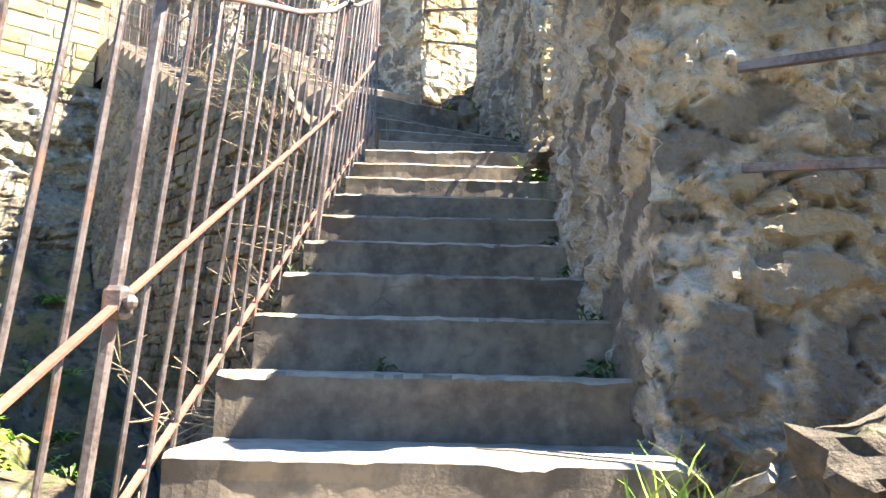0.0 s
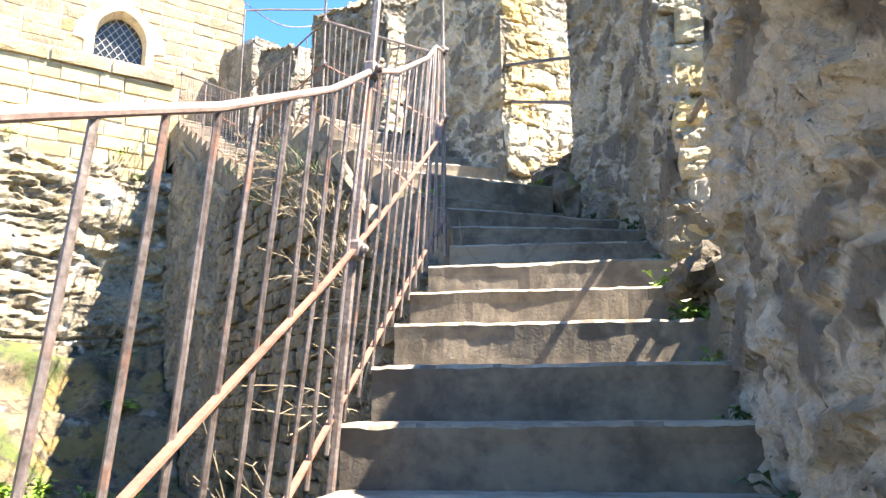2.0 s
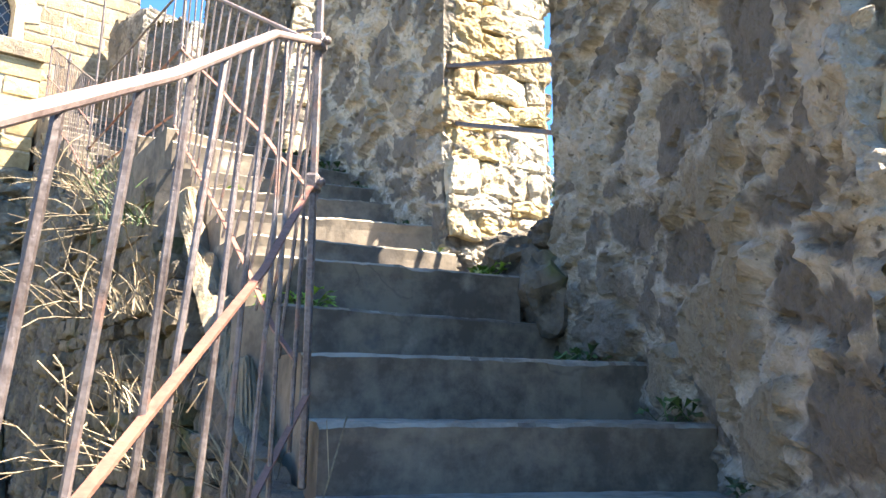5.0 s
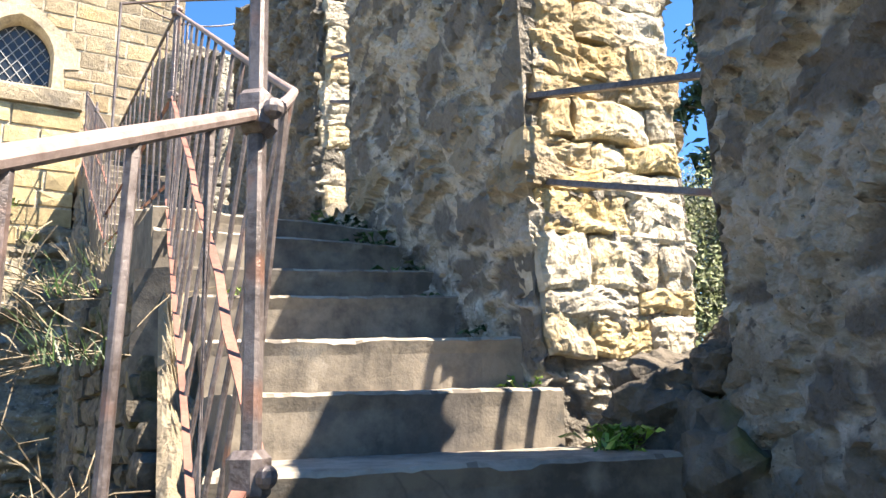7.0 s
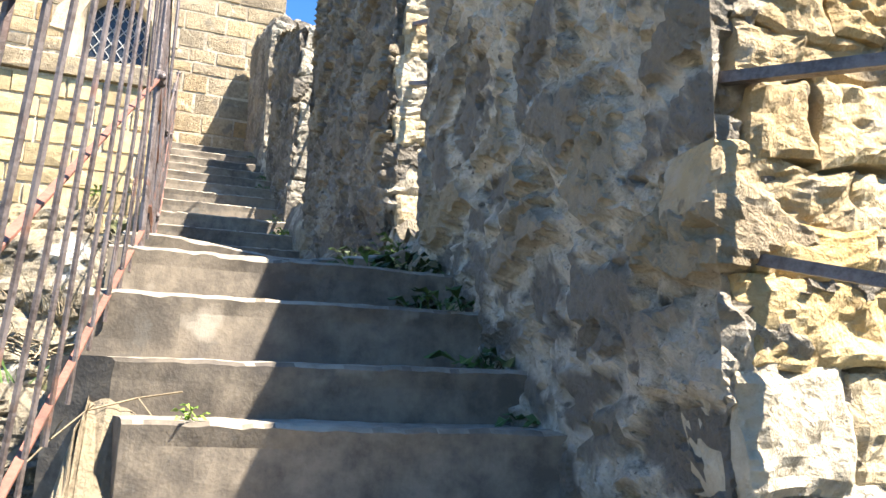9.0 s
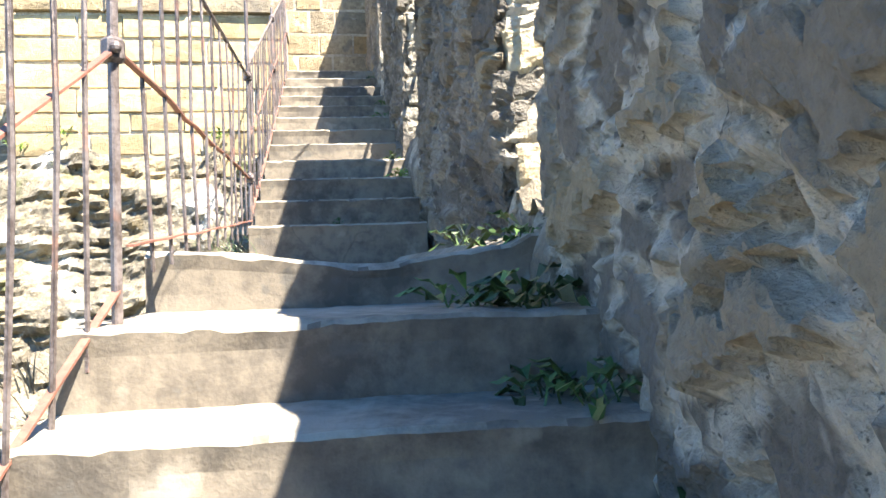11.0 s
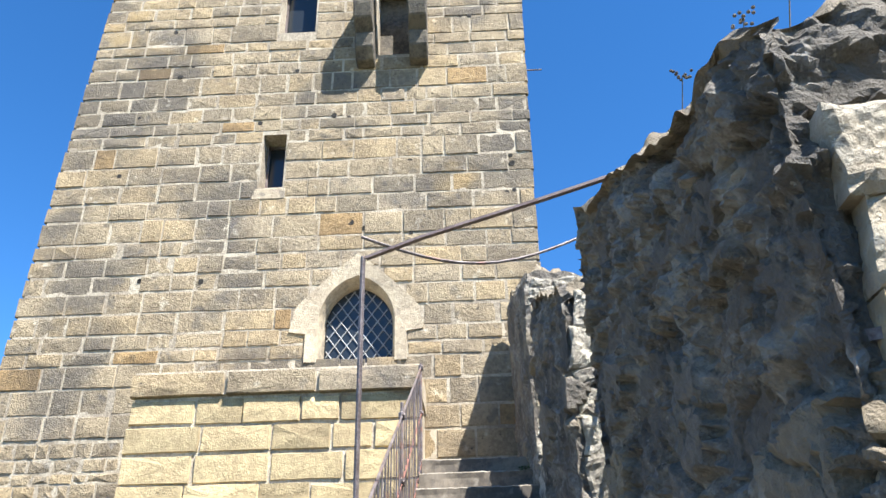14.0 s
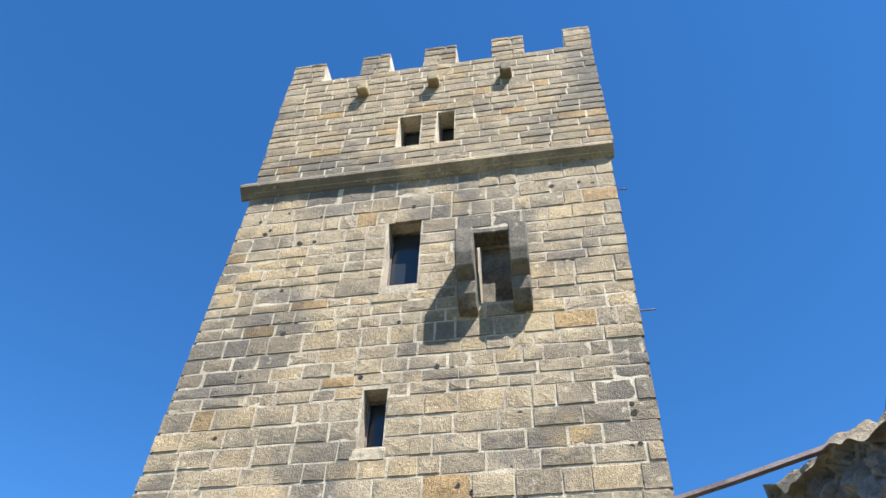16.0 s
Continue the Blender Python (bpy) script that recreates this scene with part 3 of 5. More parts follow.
def sheet(name, material, z0, z1, ul, ur, d0, d1):
    """A wall leaf with the openings left out."""
    cuts_u = sorted({ul, ur, *[h[0] for h in HOLES if h[2] < z1 and h[3] > z0], *[h[1] for h in HOLES if h[2] < z1 and h[3] > z0]})
    cuts_z = sorted({z0, z1, *[min(max(h[2], z0), z1) for h in HOLES], *[min(max(h[3], z0), z1) for h in HOLES]})
    b = bmesh.new()
    for a, c in zip(cuts_u, cuts_u[1:]):
        for e, g in zip(cuts_z, cuts_z[1:]):
            if g - e < 1e-4 or any(h[0] <= (a + c) / 2 <= h[1] and h[2] <= (e + g) / 2 <= h[3] for h in HOLES):
                continue
            box(b, FRAME @ pose((a + c) / 2, (d0 + d1) / 2, (e + g) / 2), c - a, d1 - d0, g - e)
    bmesh.ops.remove_doubles(b, verts=b.verts, dist=1e-5)
    # the front narrows upwards
    back = FRAME.inverted()
    for v in b.verts:
        p = back @ v.co
        if z1 < 15 and abs(p.x - ul) < 1e-3:
            v.co = FRAME @ Vector((left_edge(p.z) + 0.05, p.y, p.z))
        elif z1 < 15 and abs(p.x - ur) < 1e-3:
            v.co = FRAME @ Vector((right_edge(p.z) - 0.05, p.y, p.z))
    return part(name, b, material, tower)


sheet("wall", MORTAR, 3.0, 14.75, -4.84, 1.18, 0.005, 0.5)
sheet("wall", MORTAR, 14.75, ZLOW, -4.78, 1.38, -0.088, 0.5)
b = bmesh.new()
box(b, FRAME @ pose(-1.8, 3.4, 10.6), 6.1, 5.4, 15.2)
part("wall", b, ASHLAR, tower, "side walls of the tower")
for a, c in MERLONS:
    b = bmesh.new()
    box(b, FRAME @ pose((a + c) / 2, 0.16, (ZLOW + ZT) / 2), c - a - 0.03, 0.46, ZT - ZLOW - 0.02)
    part("merlon", b, MORTAR, tower)

for u in (-3.10, -1.68, -0.26):
    b = bmesh.new()
    box(b, FRAME @ pose(u, -0.18, 17.5, 6), 0.22, 0.3, 0.2, 0.03)
    part("spout", b, ASHLAR, tower, "short stone water spout")
# sloping string course
b = bmesh.new()
prof = [(0.02, 14.68), (-0.02, 14.69), (-0.18, 14.84), (-0.18, 14.90), (-0.09, 15.04), (0.02, 15.04)]
ends = []
for u in (-5.05, -3.2, -1.5, 0.1, 1.42):
    ends.append([b.verts.new(FRAME @ Vector((u, d, z + 0.012 * noise.noise(Vector((u, d, z)) * 3)))) for d, z in prof])
for r1, r2 in zip(ends, ends[1:]):
    for k in range(6):
        b.faces.new((r1[k], r1[(k + 1) % 6], r2[(k + 1) % 6], r2[k]))
b.faces.new(ends[0][::-1])
b.faces.new(ends[-1])
bmesh.ops.recalc_face_normals(b, faces=b.faces)
part("string_course", b, ASHLAR, tower, "weathered stone string course")

# ashlar blocks
rnd = random.Random(4)


def block_mesh(seed):
    """A unit squared stone: rough front with broken arrises, 26 triangles."""
    r = random.Random(seed)
    j = lambda s: r.uniform(-s, s)
    outer = [(-0.5, 0), (-0.15 + j(0.1), 0), (0.2 + j(0.1), 0), (0.5, 0), (0.5, 0.5 + j(0.2)), (0.5, 1), (0.15 + j(0.1), 1), (-0.2 + j(0.1), 1), (-0.5, 1), (-0.5, 0.5 + j(0.2))]
    vs, fs = [], []
    for x, z in outer:
        vs.append((x, 1.0, z - 0.5))
    for x, z in outer:
        vs.append((x + j(0.012), 0.30 + j(0.1), z - 0.5 + j(0.02)))
    for x, z in outer:
        vs.append((x * (0.982 + j(0.012)), 0.06 + j(0.07), (z - 0.5) * (0.95 + j(0.035))))
    vs.append((j(0.2), -0.04 + j(0.07), j(0.2)))
    n = 10
    for k in range(n):
        q = (k + 1) % n
        fs.append((k, q, n + q, n + k))
        fs.append((n + k, n + q, 2 * n + q, 2 * n + k))
        fs.append((2 * n + k, 2 * n + q, 3 * n))
    return vs, fs


BLOCKS = [block_mesh(i) for i in range(16)]
BLOCK_DATA = {}


def block_data(i, material):
    key = (i, material.name)
    if key not in BLOCK_DATA:
        me = bpy.data.meshes.new("stone_block")
        me.from_pydata(BLOCKS[i][0], [], BLOCKS[i][1])
        me.materials.append(material)
        BLOCK_DATA[key] = me
    return BLOCK_DATA[key]


def free_spans(z0, z1, ul, ur):
    zm = (z0 + z1) / 2
    spans = [(ul, ur)]
    cut = [(h[0] - 0.01, h[1] + 0.01) for h in HOLES if h[2] < z1 - 0.08 and h[3] > z0 + 0.08 and not h[2] == 7.12]
    if 7.12 < zm < 8.44:
        w = 0.60 if zm < 7.50 else 0.79 * min(1.0, max(0.0, (8.54 - zm) / 0.76))
        cut.append((ARCH_U - w, ARCH_U + w))
    if zm > ZLOW:
        spans = list(MERLONS)
    for a, c in cut:
        nxt = []
        for s0, s1 in spans:
            if c <= s0 or a >= s1:
                nxt.append((s0, s1))
                continue
            if a - s0 > 0.06:
                nxt.append((s0, a))
            if s1 - c > 0.06:
                nxt.append((c, s1))
        spans = nxt
    return spans


def lay_blocks(rows, place, material, parent, nearest, name="block", length=(0.26, 0.62), depth=0.07, edge=None):
    """Courses of squared stones; those at the near end are objects, the rest is joined."""
    many_v, many_f, count = [], [], 0
    for z0, z1, spans in rows:
        for s0, s1 in spans:
            u = s0
            while u < s1 - 1e-3:
                w = rnd.uniform(*length)
                if s1 - (u + w) < length[0] * 0.7:
                    w = s1 - u
                i = rnd.randrange(16)
                m = place @ pose(u + w / 2, rnd.uniform(-0.016, 0.0), (z0 + z1) / 2, 0, rnd.uniform(-0.4, 0.4), rnd.uniform(-0.5, 0.5)) @ Matrix.Diagonal((w - rnd.uniform(0.008, 0.046), depth, z1 - z0 - rnd.uniform(0.006, 0.046), 1))
                if rnd.random() < 0.5:
                    m = m @ Matrix.Diagonal((1, 1, -1, 1))
                if nearest(u + w / 2, (z0 + z1) / 2) and count < 300:
                    o = new(name, block_data(i, material))
                    o.matrix_world = m
                    o.parent = parent
                    count += 1
                else:
                    k = len(many_v)
                    vs, fs = BLOCKS[i]
                    many_v += [m @ Vector(v) for v in vs]
                    many_f += [tuple(a + k for a in fc) for fc in fs]
                u += w
    if many_v:
        me = bpy.data.meshes.new("ashlar_facing")
        me.from_pydata([tuple(v) for v in many_v], [], many_f)
        me.materials.append(material)
        o = new("ashlar_facing", me)
        o.parent = parent
        o["kind"] = "stuff"


def tower_rows():
    rows, z = [], 4.2
    while z < 14.4:
        h = rnd.choice((0.19, 0.22, 0.24, 0.27, 0.32)) + rnd.uniform(-0.015, 0.015)
        if z + h > 14.46:
            h = 14.72 - z
        rows.append((z, z + h, free_spans(z, z + h, left_edge(z) if z > 6.1 else -2.7, right_edge(z))))
        z += h
    return rows


# putlog holes drawn as slightly raised black discs, their inner shade as colour
for k in range(70):
    u, z = rnd.uniform(-4.6, 1.0), rnd.choice((8.9, 9.3, 9.8, 10.7, 11.6, 12.4, 13.3, 13.7, 14.1, 8.2)) + rnd.uniform(-0.12, 0.12)
    if any(h[0] - 0.25 < u < h[1] + 0.25 and h[2] - 0.2 < z < h[3] + 0.2 for h in HOLES) or (-1.3 < u < 0.1 and 11.2 < z < 13.4):
        continue
    b = bmesh.new()
    w = rnd.uniform(0.024, 0.042)
    ring = [[b.verts.new(FRAME @ Vector((u + q * w * (1 + 0.25 * rnd.uniform(-1, 1)) * math.cos(a * 0.785), d, z + q * w * math.sin(a * 0.785)))) for a in range(8)] for q, d in ((1.1, 0.0), (1.0, -0.006), (0.8, -0.005))]
    for r1, r2 in zip(ring, ring[1:]):
        for a in range(8):
            b.faces.new((r1[a], r1[(a + 1) % 8], r2[(a + 1) % 8], r2[a]))
    b.faces.new(ring[-1])
    part("putlog_hole", b, HOLE_SHADE, tower)

# pointed window of the tower
SET = FRAME @ Matrix.Translation((0, 0, 0.12))
win = thing("window_1", "pointed leaded window in a pale stone surround, set in the tower wall", "window", kind="structure")


def arch_ring(half, spring, top, z0, n=9):
    pts = [(half, z0), (half, (z0 + spring) / 2), (half, spring)]
    for k in range(1, n):
        z = spring + (top - spring) * (k / n)
        pts.append((arch_half(z, half, spring, top), z))
    right = pts
    return [(-a, z) for a, z in right] + [(0, top)] + [(a, z) for a, z in right[::-1]]


b = bmesh.new()
inner = arch_ring(0.46, 7.52, 8.12, 7.02)
half = [(0.60, 7.02), (0.60, 7.37), (0.80, 7.40)] + [(0.80 - 0.80 * (k / 9) ** 1.15, 7.62 + 0.80 * k / 9) for k in range(1, 9)]
outer = [(-a, z) for a, z in half] + [(0, 8.42)] + [(a, z) for a, z in half[::-1]]
rings = []
for ring, d in ((outer, 0.05), (outer, -0.03), (inner, -0.015), (arch_ring(0.42, 7.52, 8.06, 7.02), 0.14), (arch_ring(0.42, 7.52, 8.06, 7.02), 0.4)):
    rings.append([b.verts.new(SET @ Vector((ARCH_U + u, d + 0.006 * noise.noise(Vector((u * 7, z * 7, d))), z))) for u, z in ring])
for r1, r2 in zip(rings, rings[1:]):
    for k in range(len(r1) - 1):
        b.faces.new((r1[k], r1[k + 1], r2[k + 1], r2[k]))
bmesh.ops.recalc_face_normals(b, faces=b.faces)
part("window_frame", b, DRAWN, win, "pale dressed stone surround")
b = bmesh.new()
box(b, SET @ pose(ARCH_U, 0.26, 7.53), 0.92, 0.01, 1.08)
part("pane", b, GLASS, win, "dark leaded glass")
for sgn in (1, -1):
    for k in range(-6, 7):
        pts = []
        for q in range(41):
            u = -0.42 + 0.84 * q / 40
            z = 7.5 + 1.35 * sgn * u + k * 0.2
            if 7.03 < z < 8.04 and abs(u) < arch_half(z, 0.42, 7.52, 8.06):
                pts.append((u, z))
        if len(pts) > 1:
            b = bmesh.new()
            tube(b, [SET @ Vector((ARCH_U + pts[0][0], 0.245, pts[0][1])), SET @ Vector((ARCH_U + pts[-1][0], 0.245, pts[-1][1]))], 0.009, 5)
            part("lead_bar", b, LEAD, win)
b = bmesh.new()
box(b, SET @ pose(ARCH_U, 0.7, 7.5), 1.2, 0.02, 1.6)
part("backing", b, GLASS, win)


def slot_window(name, u0, u1, z0, z1, label, deep=0.32, sill=False):
    w = thing(name, label, "window", kind="structure")
    b = bmesh.new()
    box(b, FRAME @ pose((u0 + u1) / 2, deep, (z0 + z1) / 2), u1 - u0 + 0.1, 0.01, z1 - z0 + 0.1)
    part("pane", b, GLASS, w)
    if sill:
        b = bmesh.new()
        box(b, FRAME @ pose((u0 + u1) / 2 - 0.02, 0.10, z0 - 0.10), u1 - u0 + 0.16, 0.22, 0.20, 0.03)
        part("window_sill", b, DRAWN, w, "pale broken stone sill")
    b = bmesh.new()
    for u in (u0 + 0.015, u1 - 0.015):
        box(b, FRAME @ pose(u, deep - 0.03, (z0 + z1) / 2), 0.03, 0.03, z1 - z0)
    for z in (z0 + 0.03, z1 - 0.03):
        box(b, FRAME @ pose((u0 + u1) / 2, deep - 0.03, z), u1 - u0, 0.03, 0.03)
    part("window_frame", b, IRON, w)
    return w


slot_window("window_2", -2.36, -2.04, 9.57, 10.42, "narrow slit window with a dark pane in the tower wall", sill=True)
slot_window("window_3", -2.30, -1.76, 12.26, 13.68, "tall rectangular window set deep in the tower wall")
slot_window("window_4", -2.30, -1.89, 15.56, 16.54, "small square window of a pair below the battlements", 0.3)
slot_window("window_5", -1.58, -1.26, 15.56, 16.54, "small square window of a pair below the battlements", 0.3)

# garderobe on two corbels
gar = thing("corbelled_oriel", "broken stone oriel on two heavy corbels, open at the front", "oriel", kind="structure")
for u in (-0.98, -0.22):
    b = bmesh.new()
    prof = [(0.0, 11.50), (-0.16, 11.52), (-0.30, 11.66), (-0.34, 11.86), (-0.30, 11.9), (-0.50, 12.02), (-0.58, 12.22), (-0.58, 12.72), (0.0, 12.78)]
    two = [[b.verts.new(FRAME @ Vector((u + s * 0.13 + 0.008 * noise.noise(Vector((u, d * 9, z * 9))), d, z))) for d, z in prof] for s in (-1, 1)]
    n = len(prof)
    for k in range(n):
        b.faces.new((two[0][k], two[0][(k + 1) % n], two[1][(k + 1) % n], two[1][k]))
    b.faces.new(two[0][::-1])
    b.faces.new(two[1])
    bmesh.ops.recalc_face_normals(b, faces=b.faces)
    bmesh.ops.bevel(b, geom=list(b.edges), offset=0.018, segments=1, affect="EDGES")
    part("corbel", b, STAINED_SHADED, gar)
b = bmesh.new()
box(b, FRAME @ pose(-0.60, -0.34, 12.70), 0.56, 0.30, 0.10, 0.02)
part("lintel", b, STAINED_SHADED, gar)
# tan stone in truth; the shade of the recess is in this dark colour
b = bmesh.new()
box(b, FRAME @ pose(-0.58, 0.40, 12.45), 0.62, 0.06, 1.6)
part("backing", b, STAINED_SHADED, gar, "stone blocking at the back of the opening")

# iron rods at the tower's corner
for z in (11.6, 14.2):
    b = bmesh.new()
    tube(b, [on_tower(1.1, z, 0.0 - 0.3), on_tower(1.55, z, -0.3)], 0.012, 6)
    tagged(part("iron_rod", b, IRON), "short iron rod sticking out of the tower corner", "rod", "rods of the tower")

# terrace in front of the tower
terrace = thing("terrace", "yellow ashlar terrace with a dark coping against the tower", "terrace wall", kind="structure")
TER = FRAME @ Matrix.Translation((0, -1.0, 0.12))
b = bmesh.new()
box(b, TER @ pose(-1.63, 0.52, 5.2), 2.86, 1.0, 2.55)
box(b, TER @ pose(-1.63, 0.50, 6.50), 2.90, 1.04, 0.25)
part("core", b, MORTAR, terrace)
rows = [(5.02 + 0.265 * k, 5.02 + 0.265 * (k + 1), [(-3.1, -0.17)]) for k in range(-3, 0)]
z = 5.02
for h in (0.22, 0.27, 0.29, 0.28, 0.27):
    rows.append((z, z + h, [(-3.1, -0.17)]))
    z += h
lay_blocks(rows, TER, TERRACE, terrace, lambda u, z: True, length=(0.4, 0.8), depth=0.09)
lay_blocks([(z, z + 0.27, [(-3.12, -0.15)])], TER @ Matrix.Translation((0, -0.05, 0)), ASHLAR, terrace, lambda u, z: True, "coping", (0.75, 1.1), 0.1)

def make_rock_face():
    """The bedded bedrock under the terrace and the tower: uneven layers, pits and a ledge at the top."""
    bm = bmesh.new()
    nu, nz = 190, 84
    grid = []
    for i in range(nu + 1):
        u = -7.0 + 7.6 * i / nu
        top = 4.93 + 0.10 * noise.noise(Vector((u * 1.3, 0, 0))) - 0.25 * smooth01(-3.0, -3.6, u) + 0.08 * noise.noise(Vector((u * 4, 3, 0)))
        col = []
        for k in range(nz + 1):
            z = 1.6 + (top - 1.6) * k / nz
            q = Vector((u * 0.55, 4.0, z * 2.6))
            f = Vector((u * 2.2, 9.0, z * 4.5))
            out = 1.10 + 0.30 * (4.95 - z) + 0.22 * noise.noise(q) + 0.10 * (noise.turbulence(f, 4, True) - 0.5) + 0.04 * noise.noise(f * 3)
            out -= 0.10 * smooth01(0.34, 0.5, noise.noise(Vector((u * 3.1, 20, z * 3.6))))
            out -= 0.07 * smooth01(0.08, 0.0, abs(noise.noise(Vector((u * 0.5, 30, z * 3.2)))))
            out -= 0.12 * smooth01(top - 0.12, top, z)
            col.append(bm.verts.new(FRAME @ Vector((u, -out, z + 0.03 * noise.noise(f)))))
        col.append(bm.verts.new(FRAME @ Vector((u, -0.55, top + 0.02))))
        grid.append(col)
    for c1, c2 in zip(grid, grid[1:]):
        for k in range(nz + 1):
            bm.faces.new((c1[k], c2[k], c2[k + 1], c1[k + 1]))
    bmesh.ops.recalc_face_normals(bm, faces=bm.faces)
    tagged(part("rock_face", bm, LICHEN), "grey and ochre bedded rock face with white lichen below the terrace", "rock", "", "structure")


make_rock_face()

# ---- railings ----


def lerp3(a, b, f):
    return Vector(a).lerp(Vector(b), f)


def on_line(line, f):
    """The point at a share f of the way along a line of points, by its y."""
    y = line[0][1] + (line[-1][1] - line[0][1]) * f
    for a, c in zip(line, line[1:]):
        if a[1] <= y <= c[1]:
            return lerp3(a, c, (y - a[1]) / max(1e-6, c[1] - a[1]))
    return lerp3(line[0], line[-1], f)


def railing(label, base, top, mid, low, posts, spacing, group="", dark=False):
    """A railing along a straight run: ends of the top tube, of the middle and the low flat bar, and posts (f along, extra height)."""
    r = thing("railing", label, "railing", group)
    r.location = base
    inv = Matrix.Translation(-Vector(base))

    def add(name, b, material, lab=""):
        bmesh.ops.transform(b, matrix=inv, verts=b.verts)
        return part(name, b, material, r, lab)

    if top:
        b = bmesh.new()
        tube(b, top, 0.0095, 10)
        add("handrail", b, IRON if dark else RAILPAINT, "dark brown iron top bar" if dark else "worn pinkish-grey tubular handrail")
    for line in (mid, low):
        if line:
            n = 14
            pts = []
            for k in range(n + 1):
                p = on_line(line, k / n)
                wob = 0.012 * noise.noise(p * 3)
                pts.append(p + Vector((wob, 0, wob)))
            b = bmesh.new()
            tube(b, pts, 0, flat=(0.018, 0.006))
            add("flat_bar", b, PAINT, "salmon-painted flat iron bar")
    L = (Vector(low[-1]) - Vector(low[0])).xy.length
    count = max(2, int(L / spacing))
    ends = top or mid

    def head_at(f):
        return on_line(ends, f)

    for k in range(1, count):
        f = k / count
        foot = lerp3(low[0], low[-1], f)
        head = head_at(f)
        foot.z -= 0.05 + 0.05 * rnd.random()
        way = Vector((rnd.uniform(-0.008, 0.008), rnd.uniform(-0.012, 0.012), 0))
        b = bmesh.new()
        tube(b, [foot, foot.lerp(head, 0.5) + way, head], 0.0064, 6)
        add("baluster", b, IRON)
    for f, up in posts:
        foot = lerp3(low[0], low[-1], f)
        head = head_at(f)
        foot.z -= 0.25
        head = head + (head - foot).normalized() * up
        b = bmesh.new()
        tube(b, [foot, head], 0, flat=(0.021, 0.021))
        bmesh.ops.bevel(b, geom=list(b.edges), offset=0.004, segments=1, affect="EDGES")
        add("post", b, IRON, "square dark iron post")
        for c in (head_at(f), on_line(mid, f)):
            b = bmesh.new()
            box(b, Matrix.Translation(c), 0.046, 0.046, 0.06, 0.01)
            bmesh.ops.create_uvsphere(b, u_segments=8, v_segments=6, radius=0.014, matrix=Matrix.Translation(c + Vector((0.028, -0.012, 0))))
            add("clamp", b, IRON, "rusty clamp with a bolt")
    return r


GROUP = "railings along the stairs"
RAIL_TOP = [(-0.44, -3.2, -1.75), (-0.44, -1.0, -0.58), (-0.44, 1.03, 0.40), (-0.44, 1.7, 0.71), (-0.44, 2.1, 0.89), (-0.44, 2.7, 1.20), (-0.44, 3.07, 1.43), (-0.44, 3.44, 1.61), (-0.44, 4.06, 1.98), (-0.49, 4.63, 2.345), (-0.545, 5.22, 2.63)]
y_a, y_b = -3.2, 5.22


def mid_line(y):
    return (-0.475 - 0.07 * smooth01(4.6, 5.22, y), y, 0.877 + (0.53 if y < 3.085 else 0.61) * (y - 3.085))


def low_line(y):
    return (-0.535, y, 0.40 + 0.545 * (y - 3.085))


railing("rusty iron railing with thin bars beside the lower steps", (-0.51, 1.0, -0.95),
        RAIL_TOP, [mid_line(y_a), mid_line(3.085), mid_line(4.6), mid_line(y_b)], [low_line(y_a), low_line(y_b)],
        [((y - y_a) / (y_b - y_a), 0.8) for y in (-1.07, 1.0, 3.07, 5.21)], 0.155, group=GROUP)
railing("rusty iron railing with thin bars beside the winding steps", (-0.51, 5.16, 1.5),
        [(-0.53, 5.25, 2.65), (-0.62, 5.50, 2.78), (-0.70, 5.72, 2.90), (-0.80, 5.86, 3.0), (-2.12, 7.6, 4.35)], [(-0.55, 5.28, 2.16), (-2.12, 7.6, 3.87)], [(-0.60, 5.30, 1.66), (-2.12, 7.6, 3.32)],
        [(0.999, 0.55)], 0.15, group=GROUP)
railing("rusty iron railing with thin bars along the landing", (-3.0, 8.7, 3.4),
        [(-2.12, 7.6, 4.35), (-4.05, 9.85, 4.63)], [(-2.12, 7.6, 3.87), (-4.05, 9.85, 3.99)], [(-2.16, 7.66, 3.42), (-4.05, 9.85, 3.72)],
        [(0.999, 1.36)], 0.24, group=GROUP, dark=True)
railing("rusty iron railing with thin bars beside the upper steps", (-5.4, 11.4, 4.6),
        [(-4.05, 9.85, 4.70), (-6.72, 13.02, 6.78)], [(-4.05, 9.85, 4.25), (-6.72, 13.02, 6.30)], [(-4.05, 9.85, 3.75), (-6.72, 13.02, 5.83)],
        [(0.5, 0.1), (0.999, 0.05)], 0.15, group=GROUP, dark=True)

b = bmesh.new()
tube(b, [(-4.04, 9.86, 5.98), (-3.75, 9.95, 6.02), (-3.2, 10.15, 6.08), (-2.85, 10.3, 6.14)], 0, flat=(0.026, 0.014))
tagged(part("cross_bar", b, RAILPAINT), "worn grey iron bar from a post to the wall top", "bar")
b = bmesh.new()
tube(b, [lerp3((-4.06, 9.84, 6.1), (-3.45, 10.95, 6.3), k / 12) + Vector((0, 0, -0.16 * math.sin(math.pi * k / 12))) for k in range(13)], 0.008, 6)
tagged(part("cable", b, IRON), "thin black cable hanging from a post to the wall", "cable")

